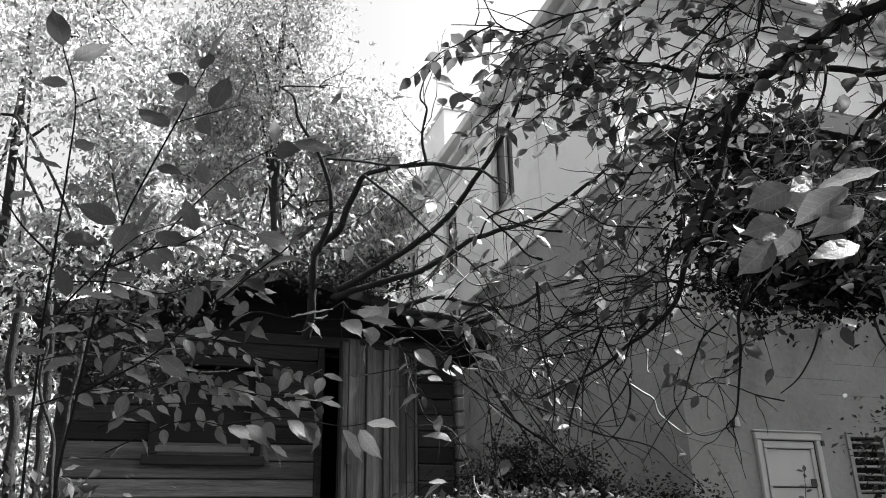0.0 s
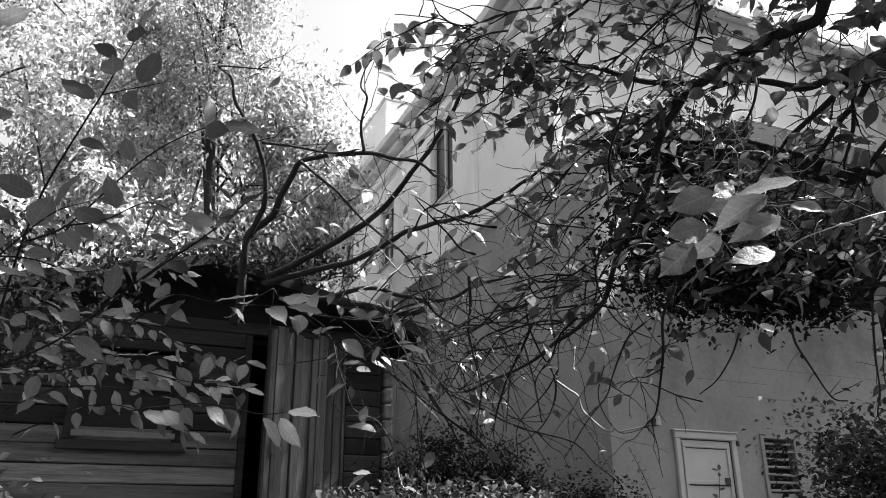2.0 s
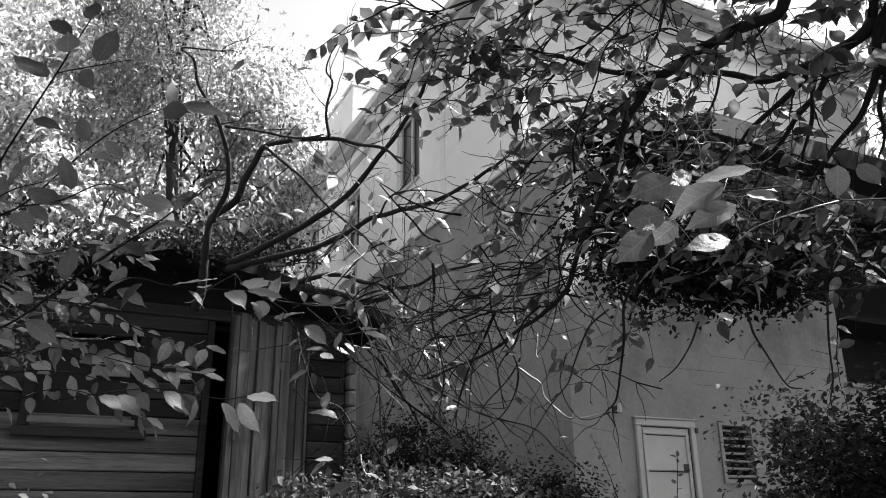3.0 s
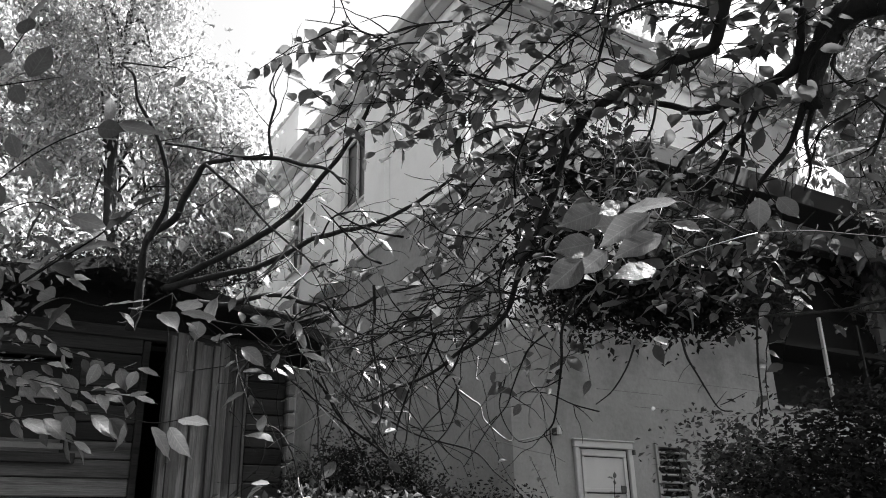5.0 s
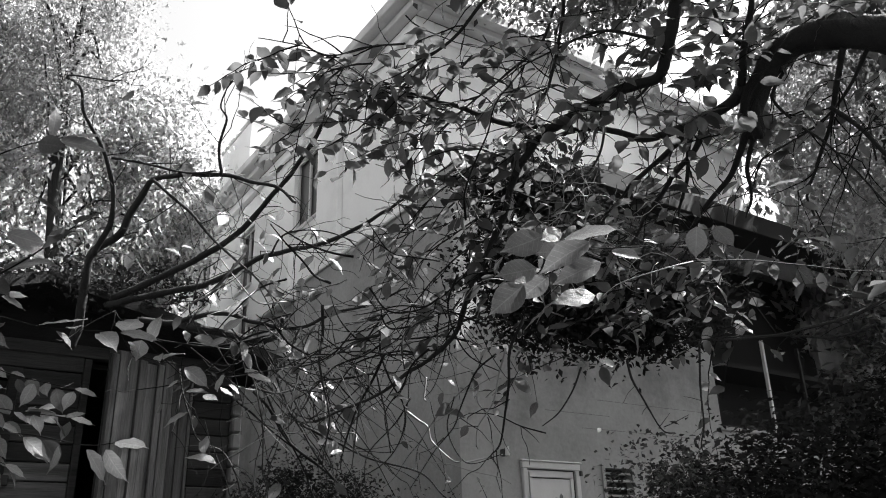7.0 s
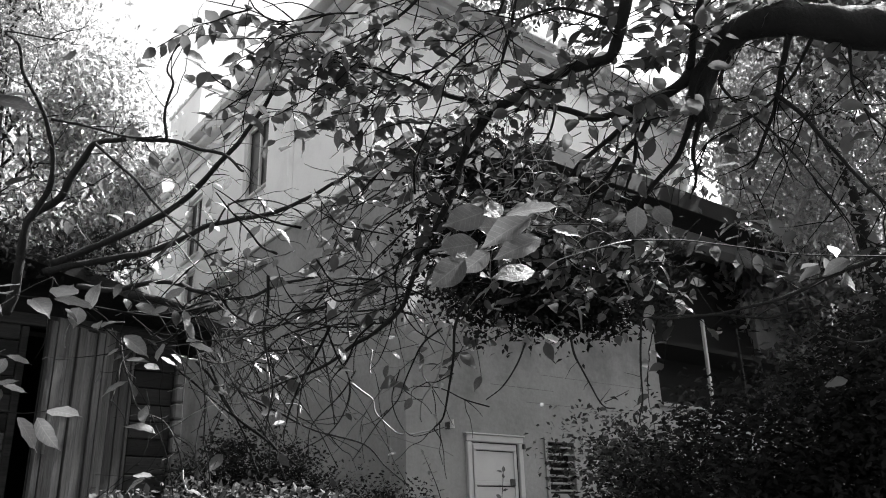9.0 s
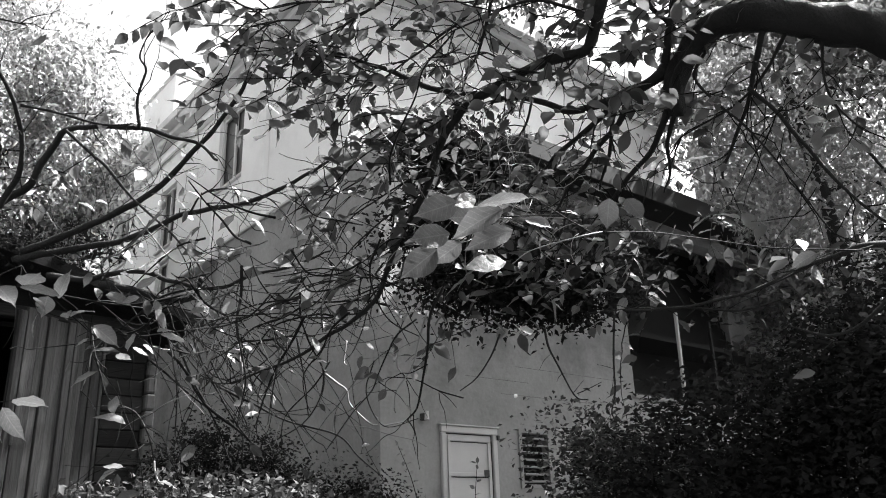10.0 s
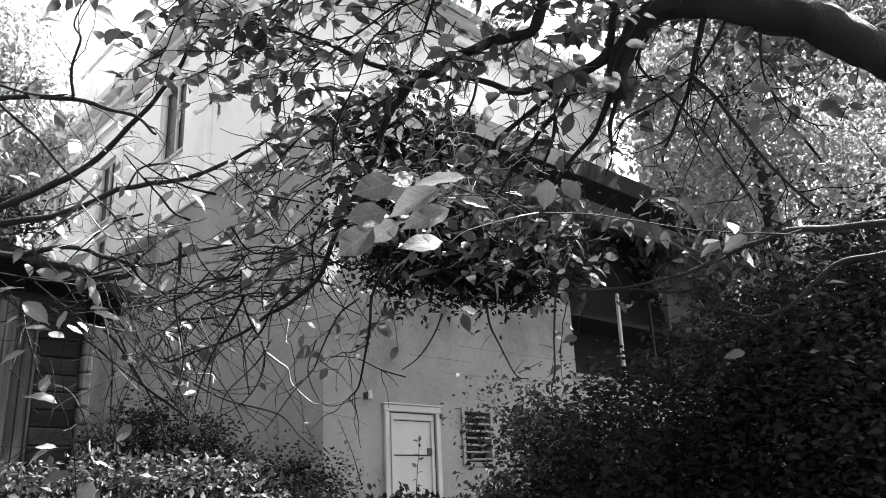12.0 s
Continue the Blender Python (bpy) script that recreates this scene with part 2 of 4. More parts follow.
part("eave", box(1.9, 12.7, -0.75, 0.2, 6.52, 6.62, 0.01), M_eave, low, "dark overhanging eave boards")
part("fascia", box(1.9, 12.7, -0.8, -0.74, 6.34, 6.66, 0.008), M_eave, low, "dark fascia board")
part("roof", box(1.92, 12.6, -0.7, 1.3, 6.66, 6.74, 0.01), M_roofing, low)
# floor and inner wall coloured near black to hold the openings' shade
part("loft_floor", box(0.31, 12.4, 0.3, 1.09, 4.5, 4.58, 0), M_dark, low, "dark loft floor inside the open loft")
part("inner_wall", box(0.31, 12.4, 1.1, 1.2, 0.3, 6.655, 0), M_dark, low, "near-black interior wall, unlit shade put into its colour")
for k, z in enumerate((2.62, 3.24, 3.42, 3.62)):
    part("wall_seam", box((2.7, 1.9, 1.3, 2.2)[k], (4.2, 3.9, 2.4, 4.4)[k], -0.002, 0.001, z, z + 0.004, 0), M_roofing, low, "thin dark horizontal seam")

# the boarded door: frame, upper and lower panel, rail
hatch = part("door", box(0.935, 1.675, 0.0, 0.04, 0.8, 2.69, 0.004), M_door, low, "closed pale painted door with a cross rail")
part("door_rail", box(0.962, 1.648, -0.02, -0.002, 2.2, 2.245, 0.004), M_trim, hatch)
part("door_rail", box(0.962, 1.648, -0.02, -0.002, 2.61, 2.668, 0.004), M_trim, hatch)
for x in (0.962, 1.605):
    part("door_stile", box(x, x + 0.043, -0.018, -0.002, 0.8, 2.608, 0.004), M_trim, hatch)
# dark strips: three door joints, then painted shadow lines under both rails
for x0, x1, z0, z1 in ((0.93, 0.936, 0.8, 2.69), (1.674, 1.68, 0.8, 2.69), (0.937, 1.673, 2.691, 2.699), (0.99, 1.62, 2.186, 2.197), (0.99, 1.62, 2.597, 2.606)):
    part("door_gap", box(x0, x1, -0.006, 0.03, z0, z1, 0), M_dark, hatch, "dark line for the door joints and rail shadows")
part("latch", box(1.52, 1.6, -0.035, -0.021, 2.2, 2.28, 0.004), M_iron, hatch, "small dark iron latch")
for x0, x1, z0, z1 in ((0.86, 0.928, 0.75, 2.7), (1.682, 1.755, 0.75, 2.7), (0.85, 1.765, 2.702, 2.78)):
    part("door_frame", box(x0, x1, -0.04, 0.06, z0, z1, 0.008), M_trim, low, "pale painted wooden door frame")
part("drip_board", box(0.83, 1.785, -0.055, 0.02, 2.783, 2.802, 0.006), M_trim, low)
part("hinge", box(1.735, 1.775, -0.065, -0.038, 2.64, 2.7, 0.005), M_iron, low, "dark iron hinge")

# louvred vent
vent = part("vent", wall_with_holes(2.15, 2.73, 2.07, 2.81, -0.025, 0.02, [(2.2, 2.68, 2.12, 2.76)]), M_render_grey, low, "grey framed louvred vent with sagging slats")
for k in range(7):
    part("slat", box(2.202, 2.678, -0.015, 0.025, 2.15 + k * 0.09, 2.166 + k * 0.09, 0.002, turn=pose(0, 0, 0, 30, (k * 37 % 5 - 2) * 0.5)), M_render_grey, vent)
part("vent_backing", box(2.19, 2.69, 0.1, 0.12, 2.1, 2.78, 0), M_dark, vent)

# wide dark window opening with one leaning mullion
opening = part("window", wall_with_holes(4.684, 9.596, 3.453, 4.6, 0.04, 0.1, [(4.72, 9.56, 3.49, 4.6)]), M_shade_board, low, "wide unglazed dark window opening")
part("mullion", box(6.0, 6.05, 0.0, 0.05, 3.47, 4.93, 0.004, turn=pose(0, 0, 0, 0, 1.5)), M_trim, opening, "thin pale wooden mullion")
part("mullion", box(7.05, 7.1, 0.05, 0.1, 3.47, 4.93, 0.004), M_eave, opening)
part("sill", box(4.6, 9.65, -0.06, 0.04, 3.39, 3.449, 0.01), M_render_grey, opening)

# wall bracket beside the door
bracket = part("bracket", box(0.56, 0.62, -0.09, 0.0, 2.82, 2.9, 0.006), M_iron, low, "small rusty iron bracket on the wall")
bm = bmesh.new()
bmesh.ops.create_cone(bm, cap_ends=True, segments=10, radius1=0.03, radius2=0.022, depth=0.1, matrix=pose(0.59, -0.1, 2.87))
part("insulator", bm, M_trim, bracket)

# ---- the tall pale building ----
tall = thing("tall_building", BASE, "tall pale rendered building with a heavy cornice", "building")
TW = [(4.85, 6.0, 7.85, 9.4), (8.1, 9.0, 7.5, 8.9), (11.05, 11.95, 7.9, 9.2), (8.0, 8.9, 6.3, 7.2), (11.05, 11.95, 6.3, 7.2)]
bm = wall_with_holes(1.36, 13.1, 0.3, 9.95, -0.35, 0.0, TW)
bmesh.ops.transform(bm, matrix=pose(0.41, 0, 0, 0, 0, 90), verts=bm.verts)
part("side_facade", bm, M_render_light, tall, "pale rendered facade with tall windows")
part("front_facade", box(0.765, 8.4, 1.36, 1.7, 6.3, 9.95, 0.01), M_render_light, tall)
part("end_wall", box(8.05, 8.4, 1.702, 9, 0.3, 9.95, 0.01), M_render_light, tall)
for k, (out, z0, z1) in enumerate(((0.10, 9.6, 9.72), (0.2, 9.952, 10.08), (0.38, 10.082, 10.27))):
    part("cornice", box(0.41 - out, 0.41, 1.36 - out, 13.1 + out, z0, z1, 0.015), M_cornice if k else M_render_light, tall, "projecting cornice moulding")
    part("cornice", box(0.412, 8.4 + out, 1.36 - out, 1.36, z0, z1, 0.015), M_cornice if k else M_render_light, tall, "projecting cornice moulding")
part("roof", box(0.3, 8.5, 1.3, 13.2, 10.272, 10.36, 0.01), M_roofing, tall)
for y0, y1, z0, z1 in TW:
    w = part("window", box(0.53, 0.55, y0, y1, z0, z1, 0), M_glass_dark, tall, "dark window set deep in the wall")
    for a, b, s, e in ((y0, y0 + 0.07, z0, z1), (y1 - 0.07, y1, z0, z1), (y0 + 0.07, y1 - 0.07, z0, z0 + 0.07), (y0 + 0.07, y1 - 0.07, z1 - 0.07, z1), ((y0 + y1) / 2 - 0.03, (y0 + y1) / 2 + 0.03, z0 + 0.07, z1 - 0.07)):
        part("window_frame", box(0.48, 0.525, a, b, s, e, 0.004), M_trim, w)
    part("sill", box(0.36, 0.46, y0 - 0.05, y1 + 0.05, z0 - 0.06, z0 - 0.004, 0.008), M_cornice, w)
part("pilaster", box(0.3, 0.408, 3.85, 4.7, 6.3, 9.597, 0.012), M_render_light, tall, "flat pale pilaster beside the window")
part("chimney_block", box(0.75, 2.2, 9.75, 11.9, 10.36, 12.5, 0.02), M_render_light, tall, "pale rendered block above the roof")
part("block_coping", box(0.7, 2.25, 9.7, 11.95, 12.503, 12.58, 0.015), M_cornice, tall)
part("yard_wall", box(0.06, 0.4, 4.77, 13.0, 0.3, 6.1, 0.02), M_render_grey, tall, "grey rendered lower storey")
part("ledge_box", box(-0.1, 0.4, 4.9, 6.8, 6.104, 6.95, 0.02), M_render_light, tall, "low pale rendered box against the facade")

# shaded end of the tall building; grey render stands in for the shade
wing = thing("rear_wing", BASE, "rear wing, its shade given by grey render, with a boarded sloping roof", "building")
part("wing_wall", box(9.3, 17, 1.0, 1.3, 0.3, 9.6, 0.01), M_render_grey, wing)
for k in range(8):
    part("roof_board", box(8.0, 14.5, -0.3 + 0.12 * k, -0.2 + 0.12 * k, 6.95, 7.0, 0.005, turn=pose(0, 0, 0, 0, 7)), M_roofing, wing)
part("drain_pipe", box(11.2, 11.27, 0.88, 0.95, 5, 9.2, 0.02), M_trim, wing, "pale vertical drain pipe")

# ---- the timber shed ----
SHED = pose(-0.1, 7.57, 0, 0, 0, WALLS)
shed = thing("shed", SHED, "old timber shed with a mossy roof and its plank door ajar", "shed")
part("side_wall", box(-0.12, 0.0, 0.1, 2.6, 0.4, 3.3, 0.01), M_shade_board, shed)
part("side_wall", box(-3.42, -3.3, 0.1, 2.6, 0.4, 3.3, 0.01), M_shade_board, shed)
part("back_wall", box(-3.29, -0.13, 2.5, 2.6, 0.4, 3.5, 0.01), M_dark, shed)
# added sheet that blocks light leaking in between roof and walls
part("loft_lining", box(-3.29, -0.13, 0.1, 2.49, 3.3, 3.34, 0.0), M_dark, shed, "added dark sheet that keeps light out of the shed")
rand = random.Random(4)
for k in range(20):
    z = 0.42 + k * 0.148
    for x0, x1 in ((-0.36, -0.005), (-3.3, -1.3)):
        if x0 < -1 and 2.36 < z < 3.14:
            spans = ((-3.3, -2.62), (-1.83, -1.3))
        else:
            spans = ((x0, x1),)
        for a, b in spans:
            d = rand.uniform(-0.008, 0.008)
            part("board", box(a, b, d, 0.05 + d, z, z + 0.141, 0.008, turn=pose(0, 0, 0, 0, rand.uniform(-0.3, 0.3))), M_pale_board if a < -1 and z < 2.36 else M_shade_board, shed)
for k in range(19):
    d = rand.uniform(-0.012, 0.012)
    part("log_end", box(0.004, 0.1 + d, -0.05 + d, 0.12, 0.45 + k * 0.148, 0.45 + k * 0.148 + 0.14, 0.015), M_log_end, shed)
part("door_post", box(-0.42, -0.362, -0.02, 0.1, 0.4, 3.3, 0.006), M_shade_board, shed)
part("door_post", box(-1.298, -1.24, -0.02, 0.1, 0.4, 3.35, 0.006), M_shade_board, shed)
part("lintel", box(-3.3, 0.0, -0.03, 0.08, 3.36, 3.46, 0.006), M_shade_board, shed)
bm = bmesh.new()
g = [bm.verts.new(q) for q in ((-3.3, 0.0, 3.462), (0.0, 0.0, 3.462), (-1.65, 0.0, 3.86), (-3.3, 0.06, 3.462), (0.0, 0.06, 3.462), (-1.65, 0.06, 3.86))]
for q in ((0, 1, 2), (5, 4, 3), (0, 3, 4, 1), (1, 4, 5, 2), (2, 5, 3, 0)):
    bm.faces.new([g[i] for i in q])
part("gable", bm, M_shade_board, shed, "weathered gable boards, coloured dark for shade")
shed_door = part("door", box(-0.87, -0.0, 0.03, 0.05, 0.55, 3.34, 0.003), M_shade_board, shed, "weathered vertical plank door standing ajar")
shed_door.matrix_basis = pose(-0.37, -0.03, 0, 0, 0, 25)
x = -0.87
while x < -0.03:
    w = min(rand.uniform(0.055, 0.12), -x)
    part("plank", box(x + 0.004, x + w - 0.004, rand.uniform(-0.012, 0.004), 0.028, 0.5 + rand.uniform(0, 0.05), 3.36 + rand.uniform(-0.05, 0.02), 0.004), M_plank, shed_door)
    x += w
for z in (1.2, 3.14):
    part("strap_hinge", box(-0.24, 0.04, -0.014, -0.004, z, z + 0.035, 0.003), M_iron, shed_door, "rusty iron strap hinge")
part("handle", box(-0.82, -0.795, -0.03, -0.004, 2.28, 2.42, 0.006), M_iron, shed_door)
swin = part("window", box(-2.6, -1.85, 0.05, 0.06, 2.4, 3.12, 0), M_dark, shed, "small dark shed window with pale boards behind")
for a, b, s, e in ((-2.68, -2.6, 2.38, 3.16), (-1.85, -1.77, 2.38, 3.16), (-2.7, -1.75, 3.14, 3.22), (-2.72, -1.73, 2.3, 2.38)):
    part("window_frame", box(a, b, -0.04, 0.03, s, e, 0.006), M_shade_board, swin)
for k in range(2):
    part("inner_board", box(-2.3 + 0.1 * k, -1.9, 0.02, 0.045, 2.9 - k * 0.09, 2.975 - k * 0.09, 0.004), M_log_end, swin, "pale board across the window")
part("ledge_board", box(-2.62, -1.83, -0.06, -0.045, 2.4, 2.45, 0.004), M_log_end, swin)
for s, t in ((1, 0.0), (-1, 0.0)):
    bm = bmesh.new()
    bmesh.ops.create_grid(bm, x_segments=24, y_segments=30, size=0.5)
    bmesh.ops.solidify(bm, geom=bm.faces[:], thickness=0.1)
    for q in bm.verts:
        px, py = (q.co.x + 0.5) * 1.98, (q.co.y + 0.5) * 3.2 - 0.42
        lump = 0.035 * noise.noise(Vector((px * 4, py * 4, s))) + 0.02 * noise.noise(Vector((px * 13, py * 13, s)))
        q.co = Vector((-1.65 + s * px, py + lump, 3.95 - 0.245 * px + (q.co.z * 1.0) + lump))
    bmesh.ops.recalc_face_normals(bm, faces=bm.faces)
    part("roof_slope", bm, M_moss, shed, "sagging dark mossy roof slope")


# ---- plants ----
def branch(parent, points, r0, r1, name="branch", material=None, rough=0.25, sides=8, label=""):
    path = smooth_path(points, 7)
    for q in path[1:-1]:
        q += Vector((noise.noise(q * 5), noise.noise(q * 5 + Vector((9, 0, 0))), noise.noise(q * 5 + Vector((0, 9, 0))))) * min(0.02, r0)
    st = Stock()
    st.tube(path, r0, r1, sides, rough)
    part(name, st.mesh(name, material or M_bark), None, parent, label)
    return path


def wander(start, way, length, step, bend, sag, r):
    """A crooked thin path that starts along way, bends at random and sags."""
    p, d, out = Vector(start), Vector(way).normalized(), [Vector(start)]
    for _ in range(max(2, int(length / step))):
        d = (d + Vector((r.gauss(0, bend), r.gauss(0, bend), r.gauss(0, bend) - sag))).normalized()
        p = p + d * step
        out.append(p.copy())
    return out


SHAPES = [leaf_shape(c, f, w) for c, f, w in ((0.1, 0.15, 0.27), (0.22, 0.3, 0.25), (-0.06, 0.1, 0.3), (0.15, 0.4, 0.27), (0.3, 0.12, 0.25))]
LEAF_MESH = [mesh_of("leaf", sv, sf, M_leaf, True) for sv, sf in SHAPES]
MID_SHAPE = leaf_shape(0.15, 0.25, 0.27, 5)


def one_leaf(parent, place, along, face, size, pick=0):
    y = Vector(along).normalized()
    x = y.cross(Vector(face)).normalized()
    z = x.cross(y)
    m = Matrix((x, y, z)).transposed().to_4x4()
    ob = new("leaf", LEAF_MESH[pick % 5])
    ob.parent = parent
    ob.matrix_basis = Matrix.Translation(place) @ m @ Matrix.Diagonal((size, size, size, 1))
    return ob


def leafy_stem(parent, points, r0, r1, gap, size, r, first=0.25, droop=0.2):
    """A thin stem with single leaves set alternately along it, each a leaf of its own."""
    path = branch(parent, points, r0, r1, "stem", M_twig, 0.1, 6)
    walked, side = 0.0, 1
    total = sum((b - a).length for a, b in zip(path, path[1:]))
    gone = 0.0
    for a, b in zip(path, path[1:]):
        gone += (b - a).length
        walked += (b - a).length
        if gone < first * total or walked < gap:
            continue
        walked, side = 0.0, -side
        d = (b - a).normalized()
        out = d.cross(Vector((0.2, -1, 0.3))).normalized() * side
        along = d * 0.5 + out * 0.8 + Vector((r.gauss(0, 0.45), r.gauss(0, 0.3), 0))
        along.z = along.z * 0.5 + r.gauss(0, 0.2) - droop
        face = Vector((r.gauss(-0.2, 0.45), -0.5 + r.gauss(0, 0.4), 0.8 + r.gauss(0, 0.3)))
        one_leaf(parent, b + along.normalized() * size * 0.15, along, face, size * r.uniform(0.55, 1.15), r.randrange(5))
    one_leaf(parent, path[-1], (path[-1] - path[-2]) + Vector((0, 0, -0.002)), (0, -0.6, 0.8), size, 0)
    return path


def twigs_on(path, stock, spots, r, every, length, thick, gap, start=0.1, sag=0.1, fork=0.5):
    """Side twigs on a branch; spots gathers the places of their leaves."""
    n = len(path)
    walked = 0.0
    for i in range(1, n):
        walked += (path[i] - path[i - 1]).length
        if i < start * n or walked < every:
            continue
        walked = 0.0
        d = (path[i] - path[i - 1]).normalized()
        for _ in range(1 if r.random() > fork else 2):
            way = d * 0.7 + Vector((r.gauss(0, 0.6), r.gauss(0, 0.45), r.gauss(0, 0.6)))
            tw = wander(path[i], way, length * r.uniform(0.5, 1.3), 0.07, 0.25, sag, r)
            stock.tube(tw, thick, thick * 0.35, 4)
            for q in tw[2:]:
                if r.random() < gap:
                    spots.append(q + Vector((r.gauss(0, 0.02), r.gauss(0, 0.02), r.gauss(0, 0.02))))
            if r.random() < fork and len(tw) > 4:
                k = r.randrange(1, len(tw) - 1)
                t2 = wander(tw[k], way + Vector((r.gauss(0, 0.8), r.gauss(0, 0.5), r.gauss(0, 0.8))), length * 0.6, 0.06, 0.3, sag, r)
                stock.tube(t2, thick * 0.7, thick * 0.3, 4)
                spots += [q for q in t2[1:] if r.random() < gap]


FEATHER = (SMALL_V * (0.8, 1.1, 1.0), SMALL_F)


# far trees in the light
def far_tree(x, y, height, crowns, label, leaf, material, trunk=0.22, group="trees behind the shed"):
    z0 = ground_z(x, y)
    tree = thing("tree", pose(0, 0, 0), label, "tree", group)
    r = random.Random(int(x * 10 + y * 100))
    top = Vector((x, y, z0 + height))
    path = branch(tree, [(x, y, z0 - 0.2), (x + 0.2, y, z0 + height * 0.35), (x - 0.1, y + 0.1, z0 + height * 0.7), top], trunk, 0.04, "trunk")
    st = Stock()
    places = []
    for n, centre, radii, clumps, tight in crowns:
        c0 = Vector(centre)
        for _ in range(7):
            a = path[int(len(path) * r.uniform(0.4, 0.9))]
            e = c0 + Vector((r.uniform(-0.8, 0.8) * radii[0], r.uniform(-0.8, 0.8) * radii[1], r.uniform(-0.6, 0.8) * radii[2]))
            st.tube(smooth_path([a, a.lerp(e, 0.5) + Vector((0, 0, 0.4)), e], 5), trunk * 0.3, 0.012, 5)
        places.append(clumped(n, centre, radii, clumps, tight))
    tagged(part("limb_work", st.mesh("limb_work", M_bark), None, tree), kind="stuff")
    tagged(part("crown", leaves("crown", np.concatenate(places), leaf, material, FEATHER, 0.75), None, tree), kind="stuff")
    return tree


far_tree(-3.9, 15.5, 12.5, [(80000, (-4.0, 15.0, 7.5), (2.6, 2.2, 6.2), 300, 0.30), (24000, (-3.0, 15.5, 4.0), (2.0, 1.5, 3.0), 150, 0.34), (18000, (-1.95, 14.2, 8.3), (0.9, 1.0, 2.7), 90, 0.28)], "tall broadleaf tree with bright sunlit foliage", 0.125, M_sunlit_leaf, 0.12)
far_tree(-8.0, 12.5, 14.0, [(90000, (-8.0, 12.3, 8.0), (3.9, 2.4, 6.6), 340, 0.30), (24000, (-6.0, 11.5, 3.5), (2.6, 1.4, 2.6), 160, 0.3)], "broad sunlit tree with dense pale foliage", 0.12, M_sunlit_leaf, 0.11)
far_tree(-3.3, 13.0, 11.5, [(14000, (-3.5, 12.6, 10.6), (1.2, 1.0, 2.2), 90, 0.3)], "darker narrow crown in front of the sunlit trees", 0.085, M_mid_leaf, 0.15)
far_tree(-6.5, 22.0, 15.0, [(36000, (-6.0, 22.0, 9.0), (6.0, 2.5, 8.0), 400, 0.5)], "tall hazy tree far behind the buildings", 0.16, M_sunlit_leaf)
far_tree(8.8, 8.2, 10.5, [(9000, (9.0, 8.0, 6.6), (2.2, 1.4, 2.2), 200, 0.26), (12000, (9.8, 9.0, 8.8), (2.4, 2.2, 2.2), 200, 0.28)], "leafy tree beside the grey wing with broad leaves", 0.12, M_mid_leaf, 0.16)
far_tree(10.5, 5.0, 8.0, [(12000, (9.8, 5.6, 4.9), (2.2, 1.6, 3.2), 200, 0.28)], "leafy tree at the edge of the thicket", 0.11, M_mid_leaf, 0.16)

far_tree(14.5, 12.5, 15.0, [(24000, (14.0, 12.0, 9.5), (5.0, 2.5, 6.5), 260, 0.5)], "tall leafy tree rising behind the grey wing", 0.24, M_mid_leaf)

# overhanging tree: a heavy crooked limb, its branches, twigs and leaves
rt = random.Random(21)
over = thing("overhanging_tree", pose(0, 0, 0), "dark crooked tree whose leafy branches hang over the yard", "tree")
big = branch(over, [(5.05, 2.9, 0.3), (5.1, 2.7, 1.6), (4.39, 2.13, 2.47), (4.12, 2.18, 3.27), (3.73, 2.46, 3.75), (3.47, 2.61, 3.98), (3.23, 2.79, 4.13), (3.01, 2.95, 4.22), (2.88, 3.07, 4.23), (2.80, 3.22, 4.16), (2.77, 3.35, 4.05), (2.78, 3.43, 3.95), (2.82, 3.47, 3.85)], 0.15, 0.05, "limb", M_bark, 0.3, 14, "thick dark crooked limb")
